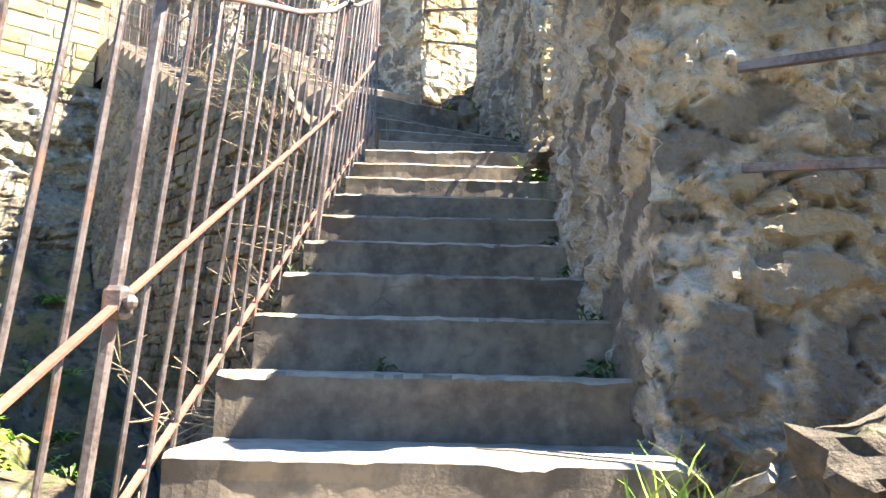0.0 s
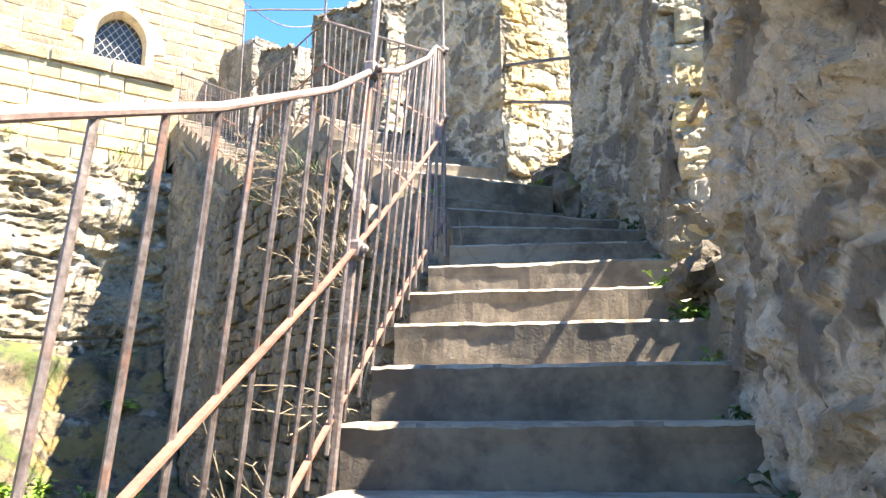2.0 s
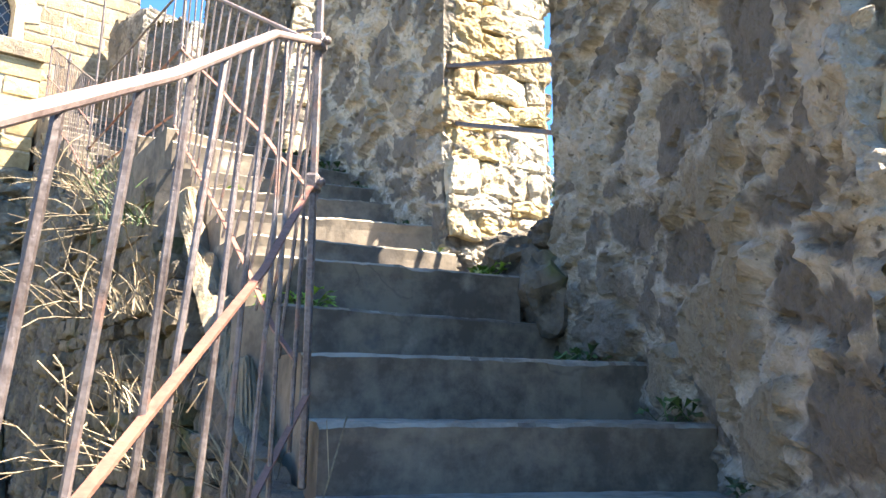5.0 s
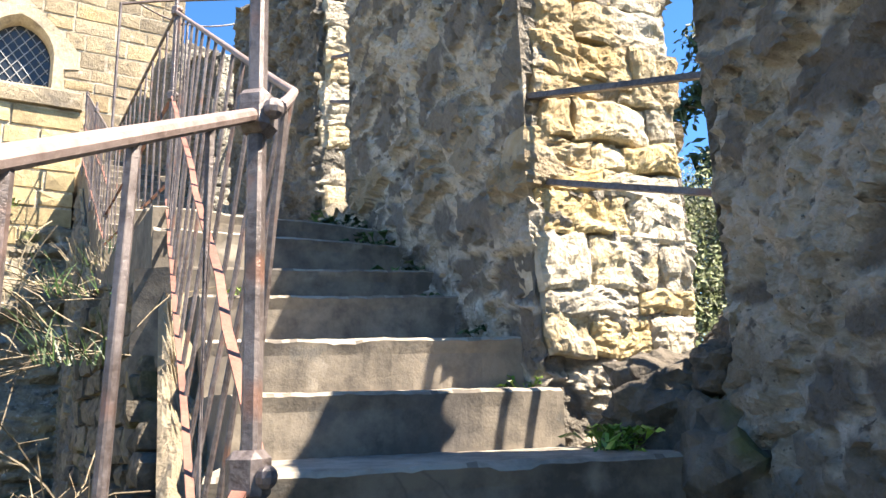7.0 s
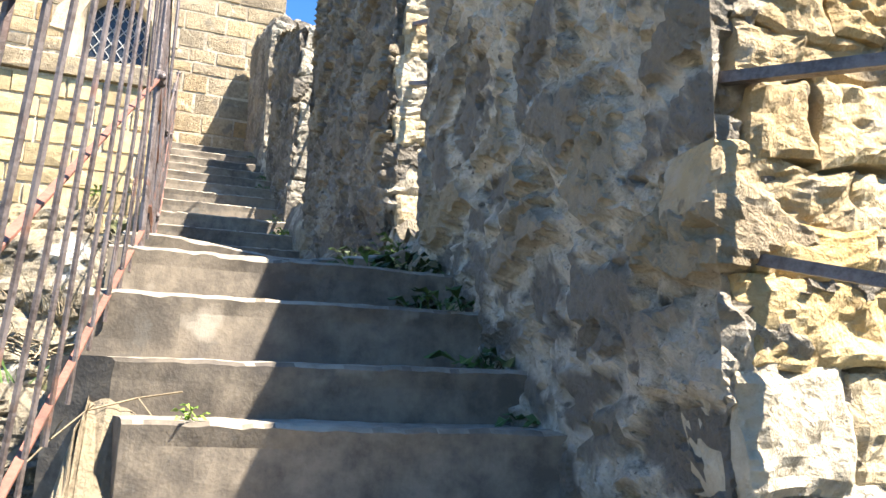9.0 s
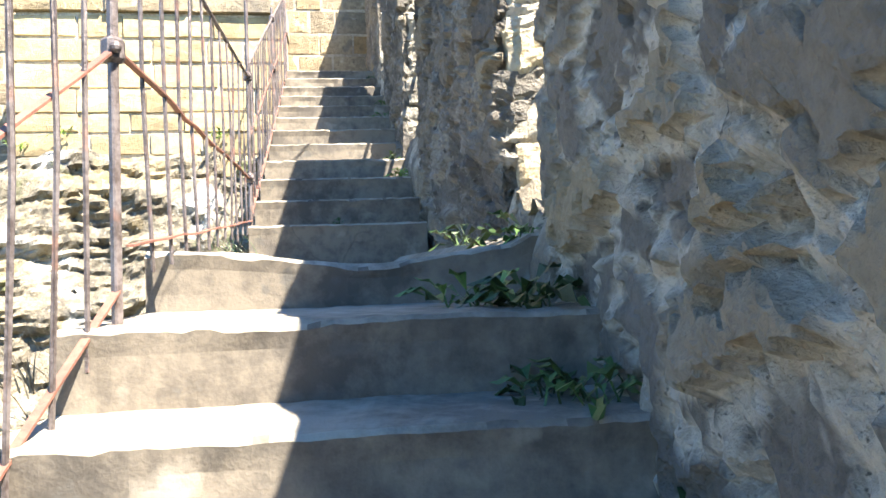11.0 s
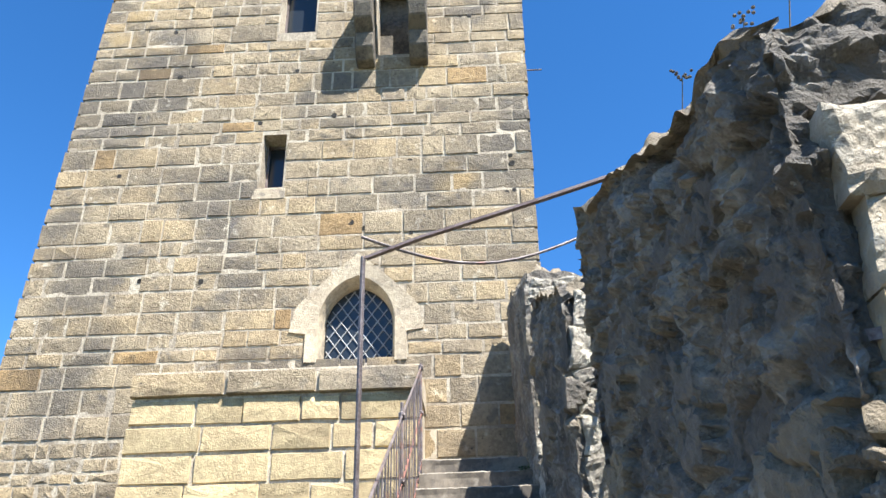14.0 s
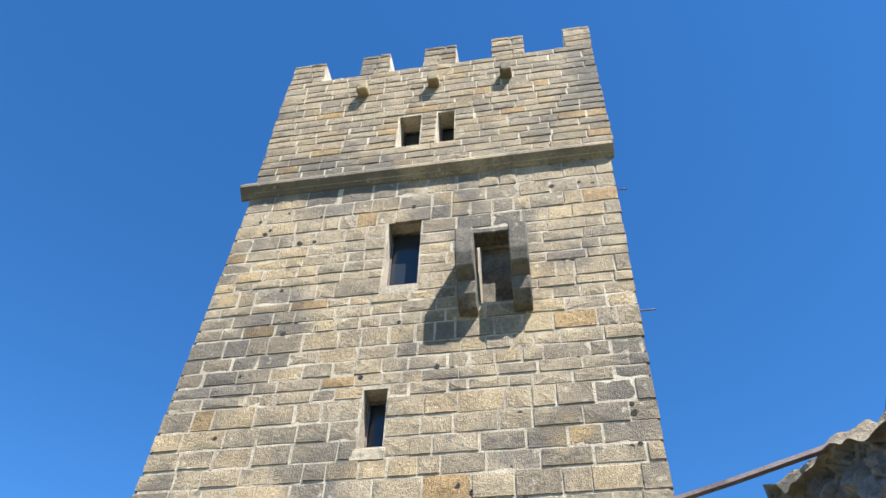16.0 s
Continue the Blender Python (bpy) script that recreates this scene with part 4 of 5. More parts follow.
# iron bars across the wall openings
for a, c in (((-0.25, 7.00, 3.40), (0.80, 6.50, 3.20)), ((-0.23, 7.01, 3.06), (0.80, 6.50, 2.74)),
             ((-1.84, 9.13, 4.80), (-0.92, 8.74, 4.64)), ((-1.82, 9.13, 4.46), (-0.92, 8.74, 4.20)),
             ((0.74, 4.46, 1.74), (0.80, 3.52, 1.74)), ((0.78, 4.46, 1.30), (0.84, 3.52, 1.30)),
             ((0.90, 1.48, 0.45), (1.9, 0.95, 0.42)), ((0.90, 1.48, 0.18), (1.9, 0.92, 0.09)),
             ((-3.75, 11.45, 5.6), (-3.0, 10.92, 5.6)), ((-3.75, 11.45, 5.2), (-3.0, 10.92, 5.2))):
    b = bmesh.new()
    way = (Vector(c) - Vector(a)).normalized() * 0.06
    tube(b, [Vector(a) - way, Vector(c) + way], 0, flat=(0.022, 0.022))
    tagged(part("iron_bar", b, IRON), "dark square iron bar across a wall opening", "bar", "bars of the wall openings")

# ---- trees beyond the wall ----


def tree(x, y, z, h, seed, label, material=LEAF, leaves=2600, spread=0.34, size=0.16):
    r = random.Random(seed)
    t = thing("tree", label, "tree", "trees below the wall")
    t.location = (x, y, z)
    wood = bmesh.new()
    tips = []
    trunk = [Vector((0, 0, 0))]
    for k in range(1, 7):
        trunk.append(Vector((r.uniform(-0.2, 0.2) * k * 0.3, r.uniform(-0.2, 0.2) * k * 0.3, h * k / 6)))
    for p, q, k in zip(trunk, trunk[1:], range(6)):
        limb(wood, p, q, 0.02 * h * (1 - k / 6.5), 0.02 * h * (1 - (k + 1) / 6.5))
    for k in range(34):
        f = r.uniform(0.25, 0.98)
        a = r.uniform(0, 6.283)
        base = trunk[0].lerp(trunk[-1], f)
        ln = h * spread * (1.15 - f) * r.uniform(0.6, 1.2) + 0.3
        end = base + Vector((math.cos(a), math.sin(a), r.uniform(0.2, 0.7))) * ln
        limb(wood, base, end, 0.006 * h * (1.2 - f), 0.01)
        for q in range(4):
            b0 = base.lerp(end, r.uniform(0.35, 0.9))
            e = b0 + Vector((r.uniform(-1, 1), r.uniform(-1, 1), r.uniform(-0.2, 0.8))) * ln * 0.4
            limb(wood, b0, e, 0.012, 0.004)
            tips += [(b0, e), (b0.lerp(e, 0.4), e)]
    part("trunk", wood, BARK, t)
    vs, fs = [], []
    for k in range(leaves):
        b0, e = r.choice(tips)
        c = b0.lerp(e, r.uniform(0.2, 1.1)) + Vector((r.gauss(0, 1), r.gauss(0, 1), r.gauss(0, 1))) * 0.22
        u = Vector((r.gauss(0, 1), r.gauss(0, 1), r.gauss(0, 1))).normalized()
        v = u.orthogonal().normalized()
        s = size * r.uniform(0.5, 1.2)
        n = len(vs)
        vs += [tuple(c - u * s), tuple(c + v * s * 0.45), tuple(c + u * s), tuple(c - v * s * 0.45 + u.cross(v) * s * 0.2)]
        fs.append((n, n + 1, n + 2, n + 3))
    me = bpy.data.meshes.new("crown")
    me.from_pydata(vs, [], fs)
    me.materials.append(material)
    o = new("crown", me)
    o.parent = t


def limb(bm, a, b, r0, r1):
    w = (b - a).normalized()
    s = w.orthogonal().normalized()
    u = w.cross(s)
    rings = [[bm.verts.new(p + (s * math.cos(k * 1.0472) + u * math.sin(k * 1.0472)) * q) for k in range(6)] for p, q in ((a, r0), (b, r1))]
    for k in range(6):
        bm.faces.new((rings[0][k], rings[0][(k + 1) % 6], rings[1][(k + 1) % 6], rings[1][k]))


for k, (x, y, h) in enumerate([(3.5, 15.0, 12), (5.5, 18.5, 13), (2.6, 20.0, 13), (7.0, 14.0, 11), (4.2, 25, 15), (9.0, 21, 14), (1.2, 24, 13), (7.5, 30, 16), (0.4, 19.0, 11), (6.0, 8.0, 6.5), (8.0, 5.0, 6), (7.0, 2.0, 5), (3.0, 31, 17), (11, 27, 15), (-1.0, 29, 14), (5.0, 12.0, 10), (1.9, 14.5, 10.5), (2.7, 17.5, 12.5), (3.7, 19.5, 13), (2.4, 22.5, 13.5), (4.4, 16.5, 11.5)]):
    bare = k % 4 == 0
    tree(x, y, -6.2, h, k, "half-bare slender tree below the castle wall" if bare else "slender broadleaved tree with fresh spring leaves", leaves=10000 if bare else 30000, size=0.05)
tree(3.9, 21.0, -6.0, 17.5, 77, "tall dark pine standing above the broadleaved trees", NEEDLE, 9000, 0.2, 0.16)

# ---- rough stones of the wall openings ----


def rough_stone(w, h, d, seed, m, parent, material=ROUGH, nx=20, nz=12):
    """A roughly dressed stone with a broken face, its front at y = 0 of the pose m."""
    b = bmesh.new()
    off = Vector((seed * 3.17, seed * 1.31, seed * 0.73))
    grid = []
    for i in range(nx + 1):
        col = []
        for k in range(nz + 1):
            u, v = i / nx, k / nz
            x, z = (u - 0.5) * w, (v - 0.5) * h
            p = Vector((x, 0, z)) + off
            edge = min(u, 1 - u) * w
            edge = min(edge, min(v, 1 - v) * h)
            y = 0.012 * (1 - smooth01(0, 0.018, edge)) + 0.014 * noise.noise(p * 4) - 0.036 * (noise.turbulence(p * 6, 4, True) - 0.5) + 0.007 * noise.noise(p * 45)
            y += 0.010 * smooth01(0.05, 0.0, abs(noise.noise(Vector((p.x * 2.6, 0, p.z * 8)) + off))) + 0.016 * smooth01(0.40, 0.7, noise.noise(p * 9))
            x += 0.035 * noise.noise(Vector((x * 6, 3, z * 6)) + off)
            z += 0.032 * noise.noise(Vector((x * 6, 9, z * 6)) + off)
            col.append(b.verts.new(m @ Vector((x, y, z))))
        grid.append(col)
    for c1, c2 in zip(grid, grid[1:]):
        for k in range(nz):
            b.faces.new((c1[k], c2[k], c2[k + 1], c1[k + 1]))
    rim = [c[0] for c in grid] + grid[-1][1:] + [c[-1] for c in grid[::-1][1:]] + grid[0][::-1][1:-1]
    back = [b.verts.new(v.co + (m.to_3x3() @ Vector((0, d, 0)))) for v in rim]
    for k in range(len(rim)):
        q = (k + 1) % len(rim)
        b.faces.new((rim[k], rim[q], back[q], back[k]))
    bmesh.ops.recalc_face_normals(b, faces=b.faces)
    return part("stone", b, material, parent)


def dress_reveal(pier_name, a, c, z0, z1, seed, split=0.55, proud=0.016, tall=(0.09, 0.23), material=ROUGH):
    """Courses of rough stones on the face that runs from a to c (seen with a on its left)."""
    host = bpy.data.objects[pier_name]
    r = random.Random(seed)
    a, c = Vector((*a, 0)), Vector((*c, 0))
    e = (c - a).normalized()
    out = Vector((e.y, -e.x, 0))
    a = a + e * 0.085
    wide = (c - a).length - 0.02
    z = z0
    while z < z1 - 0.08:
        h = min(r.uniform(*tall), z1 - z)
        lead = r.uniform(-0.055, 0.02) / wide
        cuts = [lead, r.uniform(0.3, 0.7), 1] if r.random() < split else [lead, r.uniform(0.2, 0.4), r.uniform(0.55, 0.8), 1]
        for f0, f1 in zip(cuts, cuts[1:]):
            o = a + e * wide * (f0 + f1) / 2 + out * (proud + r.uniform(-0.006, 0.008)) + Vector((0, 0, z + h / 2))
            m = Matrix(((e.x, -out.x, 0, o.x), (e.y, -out.y, 0, o.y), (0, 0, 1, o.z), (0, 0, 0, 1))) @ pose(0, 0, 0, r.uniform(-2, 2), r.uniform(-4, 4), r.uniform(-2, 2))
            rough_stone(wide * (f1 - f0) * r.uniform(0.97, 1.04), h * r.uniform(0.95, 1.06), 0.16, r.random() * 90, m, host, material)
        z += h


dress_reveal("wall_outer_4", (-0.32, 6.95), (0.30, 7.37), 2.42, 4.15, 11)
dress_reveal("wall_outer_5", (-1.92, 9.08), (-1.22, 9.57), 3.4, 5.25, 12, 0.8, 0.055, tall=(0.16, 0.34))
dress_reveal("wall_outer_3", (0.61, 4.41), (1.40, 4.43), 0.85, 3.6, 13)
dress_reveal("wall_outer_6", (-3.92, 11.33), (-3.32, 11.82), 4.2, 6.2, 14, tall=(0.1, 0.3), material=GREYSTONE)
dress_reveal("wall_outer_7", (-5.32, 12.94), (-4.70, 13.45), 5.5, 7.3, 15, tall=(0.1, 0.3), material=GREYSTONE)
# overhanging course along the slope of the stairs, underside shade in its colour
SHADED_STONE = mat("shaded_overhang", (0.16, 0.145, 0.125), (0.06, 0.055, 0.05), scale=6, bump=1.0, fine=45)
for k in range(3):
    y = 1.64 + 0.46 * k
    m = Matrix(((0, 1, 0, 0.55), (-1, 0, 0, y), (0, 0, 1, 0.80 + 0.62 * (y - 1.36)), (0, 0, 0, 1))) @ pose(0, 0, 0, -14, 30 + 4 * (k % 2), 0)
    rough_stone(0.56, 0.30, 0.3, 70 + k, m, bpy.data.objects["wall_outer_2"], SHADED_STONE)


def boulder(name, p, size, seed, material, label, category="rock", group="", sub=4):
    b = bmesh.new()
    bmesh.ops.create_icosphere(b, subdivisions=sub, radius=1.0)
    off = Vector((seed * 2.3, seed * 0.7, seed * 1.9))
    for v in b.verts:
        n = v.co.normalized()
        k = 1 + 0.34 * noise.noise(n * 1.1 + off) + 0.26 * noise.noise(n * 2.3 + off) + 0.13 * noise.noise(n * 5 + off) + 0.10 * (noise.turbulence(n * 2.5 + off, 3, False) - 0.5)
        v.co = Vector((n.x * size[0], n.y * size[1], n.z * size[2])) * k
    o = part(name, b, material)
    o.matrix_world = pose(*p, seed * 31 % 25, seed * 17 % 20, seed * 67 % 360)
    tagged(o, label, category, group)
    return o


r = random.Random(8)
for k in range(26):
    f, g = r.random(), r.random()
    base = Vector((0.22, 6.62, 2.02)).lerp(Vector((-0.22, 6.98, 2.02)), f)
    base += Vector((0.62, 0.5, 0)) * g
    base.z = 2.06 + 0.36 * g + 0.22 * (1 - f) + r.uniform(-0.05, 0.06)
    sz = r.uniform(0.07, 0.17)
    boulder("rubble_stone", base, (sz * 1.3, sz, sz * 0.75), 3 + k, MOSSY, "loose mossy rubble stone in a wall opening", "stone", "rubble in the wall openings")
boulder("rubble_stone", (0.24, 6.66, 2.02), (0.22, 0.22, 0.26), 41, MOSSY, "large dark stone at the foot of the wall", "stone", "rubble in the wall openings")
for k in range(12):
    f, g = r.random(), r.random()
    base = (0.66 + 0.5 * g, 3.68 + 0.7 * f, 0.86 + 0.18 * g + r.uniform(0, 0.06))
    sz = r.uniform(0.08, 0.18)
    boulder("rubble_stone", base, (sz * 1.2, sz, sz * 0.8), 60 + k, MOSSY, "loose rubble stone in a wall opening", "stone", "rubble in the wall openings")
for k in range(10):
    f, g = r.random(), r.random()
    base = (0.78 + 0.7 * g, 0.5 + 0.7 * f, -0.62 + 0.25 * g)
    sz = r.uniform(0.10, 0.2)
    boulder("rubble_stone", base, (sz * 1.2, sz, sz * 0.8), 80 + k, MOSSY, "loose rubble stone in a wall opening", "stone", "rubble in the wall openings")

boulder("rock_outcrop", (1.75, 10.9, 0.6), (1.25, 1.0, 2.3), 23, MOSSY, "dark mossy rock outcrop outside the wall", "rock")

# ---- facing stones of the retaining wall ----


def face_wall(host_name, a, c, z0, top_a, top_c, seed, share=1.0, size=1.0):
    """Uneven courses of thin flat stones on a wall face from a to c, up to a sloping top."""
    host = bpy.data.objects[host_name]
    r = random.Random(seed)
    a, c = Vector((*a, 0)), Vector((*c, 0))
    e = (c - a).normalized()
    out = Vector((e.y, -e.x, 0))
    long = (c - a).length
    z = z0
    while z < max(top_a, top_c):
        h = r.uniform(0.07, 0.15) * size
        u = r.uniform(0, 0.1)
        while u < long - 0.06:
            w = min(r.uniform(0.13, 0.38) * size, long - u)
            mid = (u + w / 2) / long
            if z + h < top_a + (top_c - top_a) * mid - 0.03 and r.random() < share:
                o = a + e * (u + w / 2) + out * r.uniform(0.04, 0.085) + Vector((0, 0, z + h / 2))
                m = Matrix(((e.x, -out.x, 0, o.x), (e.y, -out.y, 0, o.y), (0, 0, 1, o.z), (0, 0, 0, 1))) @ pose(0, 0, 0, r.uniform(-5, 5), r.uniform(-6, 6), r.uniform(-5, 5))
                rough_stone(w * r.uniform(0.86, 0.98), h * r.uniform(0.8, 0.96), 0.12, r.random() * 90, m, host, WALLDARK, 7, 4)
            u += w
        z += h


face_wall("wall_stair_2", (-2.05, 7.42), (-1.10, 5.95), -0.4, 2.75, 1.6, 31, 0.9)
face_wall("wall_stair_2", (-1.10, 5.95), (-0.56, 5.10), -0.9, 1.55, 1.15, 32, 0.9)
face_wall("wall_stair_3", (-4.1, 9.75), (-2.05, 7.42), -0.6, 3.3, 2.9, 33, 0.9, 1.35)

# ---- plants ----


def on_step(k, u, back):
    """A place on the tread of step k: u from its left to its right end, back behind the nosing."""
    for i, (n, z, a, c) in enumerate(STEPS):
        if n == k:
            p = Vector((*a, z)).lerp(Vector((*c, z)), u)
            w = (Vector((*c, 0)) - Vector((*a, 0))).normalized()
            return p + Vector((-w.y, w.x, 0)) * back
    return Vector()


def leafy_plant(p, size, count, seed, material, label, group="plants in the joints", broad=0.42):
    r = random.Random(seed)
    t = thing("plant", label, "plant", group)
    t.location = p
    vs, fs = [], []
    for k in range(count):
        a = r.uniform(0, 6.283)
        up = r.uniform(0.1, 1.2)
        d = Vector((math.cos(a), math.sin(a), up)).normalized()
        ln = size * r.uniform(0.35, 1.0)
        root = Vector((r.gauss(0, 0.25), r.gauss(0, 0.25), 0)) * size
        base = root + d * ln * 0.45
        side = d.cross(Vector((0, 0, 1))).normalized()
        lw = ln * broad * r.uniform(0.6, 1.1)
        tip = base + d * ln * 0.8 - Vector((0, 0, ln * r.uniform(0.1, 0.5)))
        mid = base.lerp(tip, 0.45) + Vector((0, 0, ln * 0.1))
        n = len(vs)
        fold = Vector((0, 0, lw * 0.25))
        vs += [base, mid - side * lw * 0.5 + fold, mid, mid + side * lw * 0.5 + fold, base.lerp(tip, 0.8) - side * lw * 0.3, base.lerp(tip, 0.8) + side * lw * 0.3, tip]
        fs += [(n, n + 2, n + 1), (n, n + 3, n + 2), (n + 1, n + 2, n + 6, n + 4), (n + 2, n + 3, n + 5, n + 6)]
        m = len(vs)
        s2 = side * 0.0025
        vs += [root - s2, root + s2, base + s2, base - s2]
        fs.append((m, m + 1, m + 2, m + 3))
    me = bpy.data.meshes.new("leaves")
    me.from_pydata([tuple(v) for v in vs], [], fs)
    me.materials.append(material)
    o = new("leaves", me)
    o.parent = t
    return t


def tuft(p, size, count, seed, material, label, name="grass_tuft", category="grass", lean=(0, 0), thick=0.004, part_name="grass_clump"):
    r = random.Random(seed)
    t = thing(name, label, category, category + " beside the stairs")
    t.location = p
    vs, fs = [], []
    for k in range(count):
        q = Vector((r.gauss(0, 0.3), r.gauss(0, 0.3), 0)) * size
        d = Vector((r.gauss(0, 0.35) + lean[0], r.gauss(0, 0.35) + lean[1], 1)).normalized()
        bend = Vector((r.gauss(0, 0.5) + lean[0], r.gauss(0, 0.5) + lean[1], -0.5))
        side = Vector((r.gauss(0, 1), r.gauss(0, 1), 0)).normalized() * thick * r.uniform(0.6, 1.3)
        ln = size * r.uniform(0.5, 1.3)
        n = len(vs)
        for f in (0, 0.35, 0.7, 1.0):
            c = q + d * ln * f + bend * ln * 0.45 * f * f
            vs += [c - side * (1 - 0.85 * f), c + side * (1 - 0.85 * f)]
        fs += [(n + 2 * i, n + 2 * i + 1, n + 2 * i + 3, n + 2 * i + 2) for i in range(3)]
    me = bpy.data.meshes.new(part_name)
    me.from_pydata([tuple(v) for v in vs], [], fs)
    me.materials.append(material)
    o = new(part_name, me)
    o.parent = t
    return t


def dry_shrub(p, size, seed, lean, label="tangle of dry pale plant stems on the retaining wall", count=17):
    r = random.Random(seed)
    t = thing("dry_shrub", label, "shrub", "dry shrubs beside the stairs")
    t.location = p
    b = bmesh.new()
    for k in range(count):
        q = Vector((r.gauss(0, 0.22), r.gauss(0, 0.22), 0)) * size
        d = Vector((r.gauss(lean[0], 0.5), r.gauss(lean[1], 0.5), r.uniform(0.2, 1.1))).normalized()
        pts = [q]
        for i in range(5):
            d = (d + Vector((r.gauss(0, 0.25), r.gauss(0, 0.25), r.gauss(-0.12, 0.2)))).normalized()
            pts.append(pts[-1] + d * size * r.uniform(0.12, 0.28))
        tube(b, pts, 0.0028 * r.uniform(0.7, 1.5), 4)
        for i in (2, 3, 4):
            e = (d + Vector((r.gauss(0, 0.8), r.gauss(0, 0.8), r.gauss(0, 0.6)))).normalized()
            tube(b, [pts[i], pts[i] + e * size * r.uniform(0.08, 0.25)], 0.0016, 3)
    part("brushwood", b, STRAW, t)
    return t


# last value 1: plant stands in shade and takes the leaf coloured for it
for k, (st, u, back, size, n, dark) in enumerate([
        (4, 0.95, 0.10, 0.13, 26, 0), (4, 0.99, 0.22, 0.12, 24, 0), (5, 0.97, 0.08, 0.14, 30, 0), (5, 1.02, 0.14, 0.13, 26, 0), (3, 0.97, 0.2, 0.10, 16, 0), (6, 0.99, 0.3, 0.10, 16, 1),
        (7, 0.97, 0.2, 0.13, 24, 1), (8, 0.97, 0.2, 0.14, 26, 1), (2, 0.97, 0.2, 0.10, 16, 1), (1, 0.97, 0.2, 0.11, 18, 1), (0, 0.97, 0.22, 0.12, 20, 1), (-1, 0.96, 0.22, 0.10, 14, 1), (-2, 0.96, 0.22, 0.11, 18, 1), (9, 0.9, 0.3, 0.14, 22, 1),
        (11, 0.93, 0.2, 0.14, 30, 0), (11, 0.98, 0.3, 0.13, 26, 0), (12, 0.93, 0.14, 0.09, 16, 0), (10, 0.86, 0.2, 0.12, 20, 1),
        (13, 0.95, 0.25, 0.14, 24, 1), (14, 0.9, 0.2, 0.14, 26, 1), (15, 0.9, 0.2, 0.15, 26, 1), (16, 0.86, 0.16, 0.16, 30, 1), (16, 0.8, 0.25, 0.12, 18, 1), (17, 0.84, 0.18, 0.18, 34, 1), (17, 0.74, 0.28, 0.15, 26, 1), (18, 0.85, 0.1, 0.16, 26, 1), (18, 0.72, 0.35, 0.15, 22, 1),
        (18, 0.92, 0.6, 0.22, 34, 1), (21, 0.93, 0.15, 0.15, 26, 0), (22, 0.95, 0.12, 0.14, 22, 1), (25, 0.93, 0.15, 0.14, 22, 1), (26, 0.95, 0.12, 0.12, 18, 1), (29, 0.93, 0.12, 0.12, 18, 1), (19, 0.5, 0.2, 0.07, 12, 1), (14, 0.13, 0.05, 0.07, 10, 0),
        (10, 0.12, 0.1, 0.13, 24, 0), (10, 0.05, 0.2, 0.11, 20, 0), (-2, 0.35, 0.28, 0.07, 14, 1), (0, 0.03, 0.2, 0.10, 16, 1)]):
    leafy_plant(on_step(st, u, back), size, n, 100 + k, HERB_DARK if dark else HERB, "leafy weed in a shaded joint of the steps, shade darkened into its green" if dark else "bright green leafy weed growing beside the steps")
for k, (x, y, z, size, n) in enumerate([(-1.52, 6.1, 1.9, 0.30, 90), (-1.95, 6.75, 2.45, 0.30, 90), (-1.3, 5.8, 1.5, 0.28, 70), (-2.35, 7.25, 2.8, 0.26, 70), (-2.6, 7.7, 3.05, 0.22, 60), (-3.0, 8.6, 3.3, 0.26, 60), (-3.7, 9.4, 3.4, 0.24, 50), (-4.0, 9.65, 3.5, 0.24, 60), (-0.8, 5.4, 1.3, 0.26, 50)]):
    tuft((x, y, z), size * 0.85, n // 2, 300 + k, HERB_DARK if k % 2 else STRAW, "tuft of long grass on top of the retaining wall", lean=(-0.25, -0.15))
for k, (x, y, z, size) in enumerate([(-1.72, 6.3, 1.9, 0.5), (-1.30, 5.8, 1.3, 0.45), (-2.15, 7.0, 2.5, 0.5), (-0.75, 5.25, 0.9, 0.6), (-0.72, 4.6, 0.4, 0.55), (-0.72, 3.7, -0.1, 0.55), (-0.72, 2.7, -0.6, 0.5), (-0.75, 1.7, -1.1, 0.5), (-2.7, 7.7, 2.9, 0.4)]):
    dry_shrub((x, y, z), size, 500 + k, (-0.45, -0.2))
tuft((0.6, 1.35, -0.62), 0.16, 26, 401, HERB, "few fresh grass blades at the foot of the wall")
tuft((0.6, 1.1, -0.72), 0.14, 20, 402, HERB, "few fresh grass blades at the foot of the wall")
r = random.Random(5)
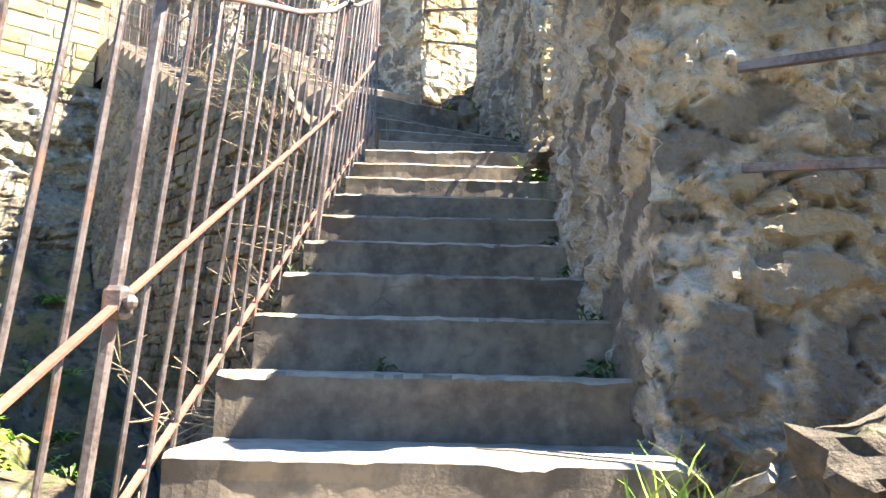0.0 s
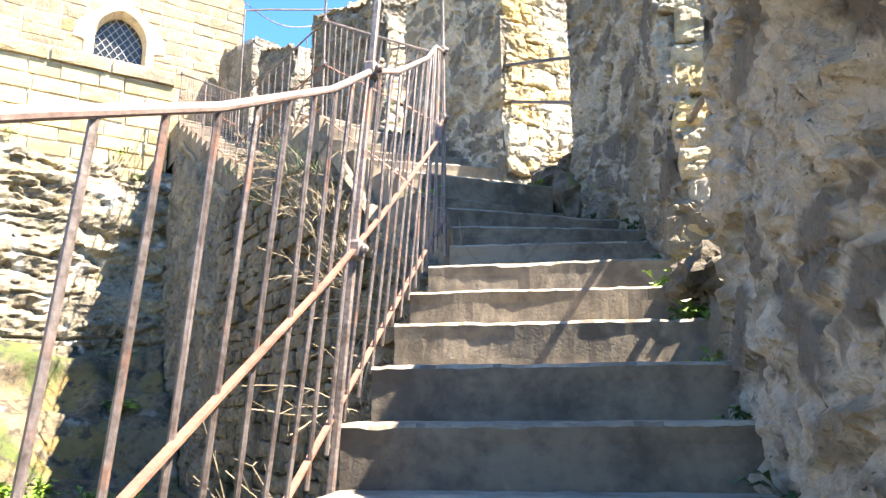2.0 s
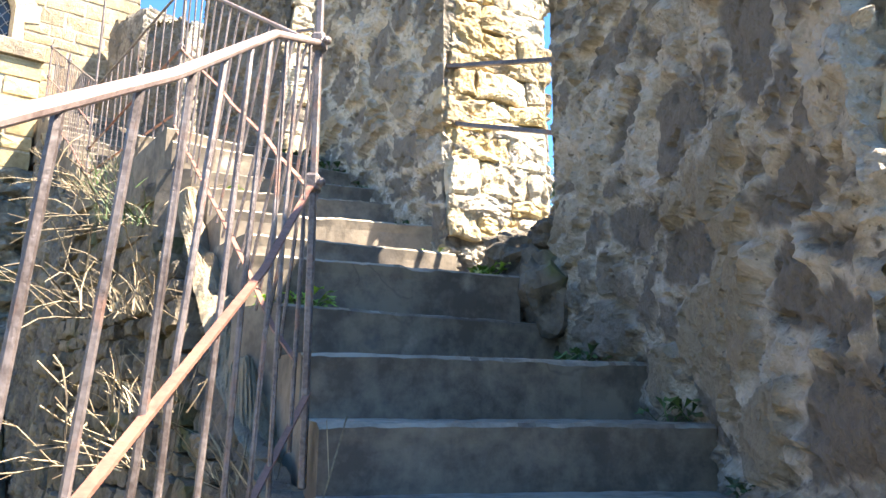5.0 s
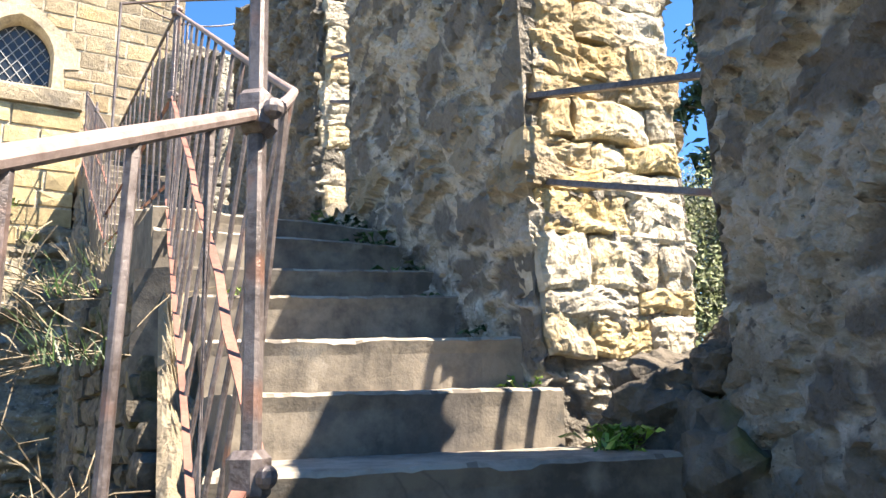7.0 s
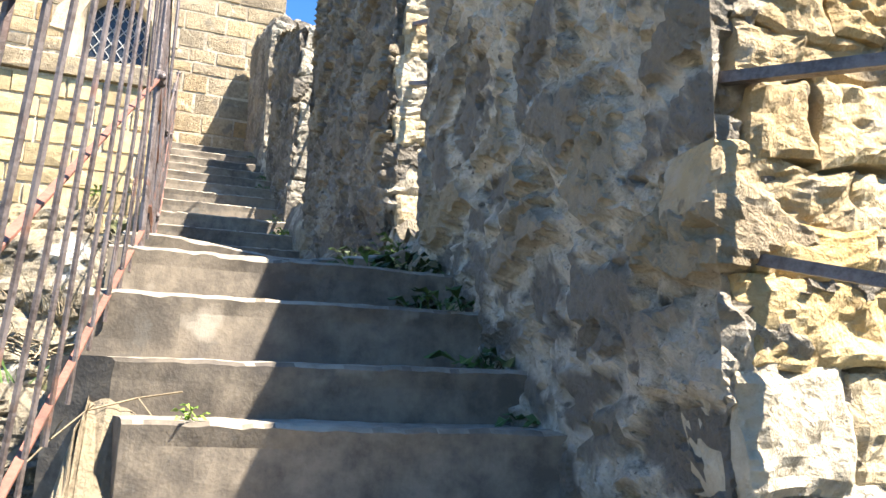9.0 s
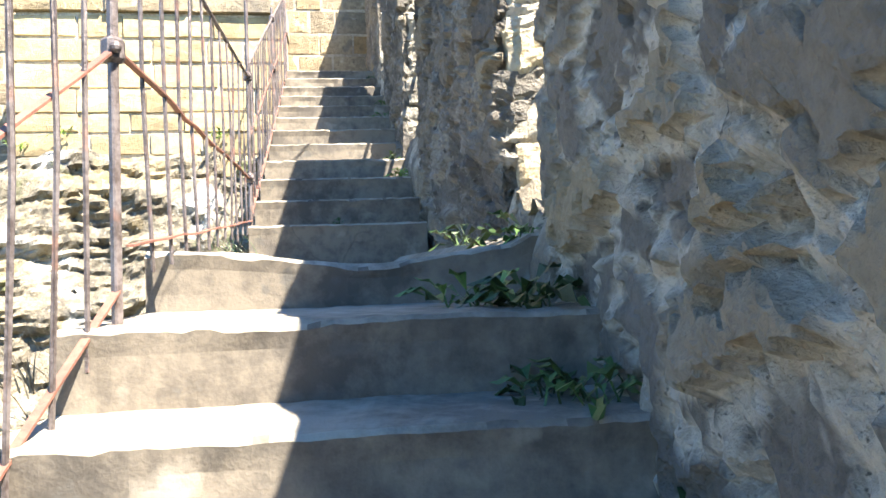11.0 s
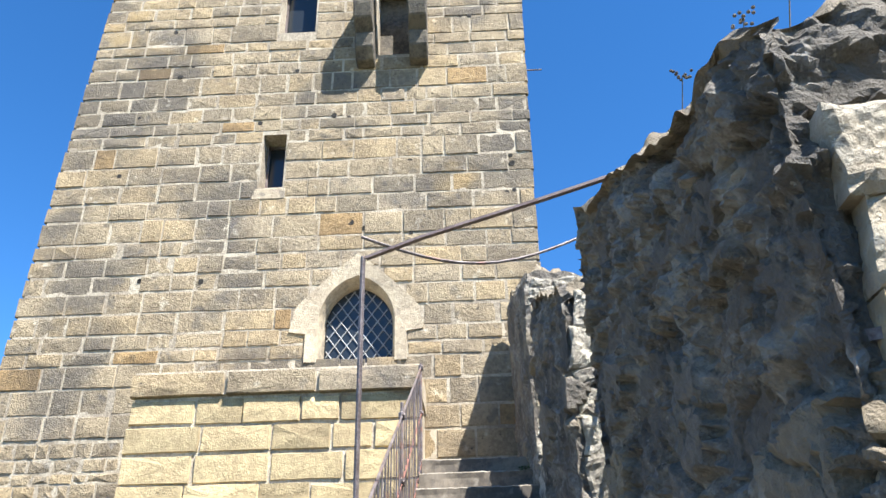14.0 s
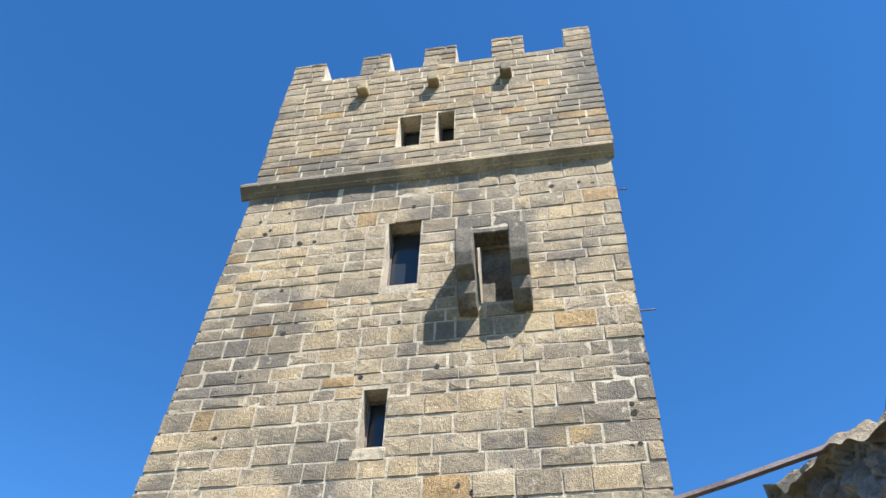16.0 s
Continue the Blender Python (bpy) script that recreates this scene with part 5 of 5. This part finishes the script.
for k, (x, y, size) in enumerate([(-3.4, 5.2, 0.3), (-3.7, 5.6, 0.34), (-3.0, 5.9, 0.26), (-4.6, 8.2, 0.3), (-5.0, 9.6, 0.24), (-5.6, 10.2, 0.22), (-4.4, 6.6, 0.34), (-3.2, 4.2, 0.26), (-6.6, 9.3, 0.36), (-6.35, 9.6, 0.34), (-6.2, 9.2, 0.36), (-6.3, 11.2, 0.3), (-6.0, 9.0, 0.32), (-5.2, 9.1, 0.26), (-4.9, 7.4, 0.34), (-5.3, 7.9, 0.34), (-5.1, 7.0, 0.3), (-5.8, 8.4, 0.3), (-4.4, 7.7, 0.26), (-4.7, 8.9, 0.28)]):
    leafy_plant((x, y, rock_height(x, y) - 0.03), size, 70, 600 + k, HERB, "bushy green weed growing on the rock", "weeds on the rock", 0.3)
for k, (u, z) in enumerate([(-2.55, 5.1), (-0.9, 5.05), (-3.0, 4.95)]):
    q = on_tower(u, z, 1.12)
    leafy_plant(q, 0.16, 26, 640 + k, HERB, "small green weed at the foot of the terrace wall", "weeds on the rock", 0.3)
# dry flower heads on the wall top
for k, (x, y, z) in enumerate([(-2.05, 9.45, 5.56), (-1.88, 9.25, 5.46), (-2.35, 9.75, 5.72)]):
    t = thing("dry_flower", "dry brown flower head on a thin stem on the wall top", "plant", "dry flowers on the wall")
    t.location = (x, y, z)
    b = bmesh.new()
    tube(b, [(0, 0, 0), (0.02, -0.03, 0.12), (0.06, -0.06, 0.26)], 0.002, 4)
    part("stem", b, STRAW, t)
    b = bmesh.new()
    for q in range(14):
        bmesh.ops.create_icosphere(b, subdivisions=1, radius=0.006, matrix=Matrix.Translation((0.06 + r.gauss(0, 0.014), -0.06 + r.gauss(0, 0.014), 0.265 + r.gauss(0, 0.008))))
    part("flower_head", b, BARK, t)

# ---- ashlar of the tower front ----
lay_blocks(tower_rows(), FRAME, ASHLAR, tower, lambda u, z: z < 10.6)
rows, z = [], 4.2
while z < 6.22:
    h = rnd.uniform(0.09, 0.19)
    rows.append((z, z + h, [(left_edge(z), -2.72)]))
    z += h
lay_blocks(rows, FRAME, ASHLAR, tower, lambda u, z: False, "rubble", (0.12, 0.36), 0.10)
rows, z = [], 15.0
while z < ZT - 0.1:
    h = rnd.uniform(0.17, 0.26)
    if z < ZLOW < z + h:
        h = ZLOW - z
    if ZLOW - 0.12 < z + h < ZLOW:
        h = ZLOW - z
    if z + h > ZT - 0.1:
        h = ZT - z
    rows.append((z, z + h, free_spans(z, z + h, -4.84, 1.46)))
    z += h
lay_blocks(rows, FRAME @ Matrix.Translation((0, -0.1, 0)), ASHLAR, tower, lambda u, z: False, "upper", (0.3, 0.65))
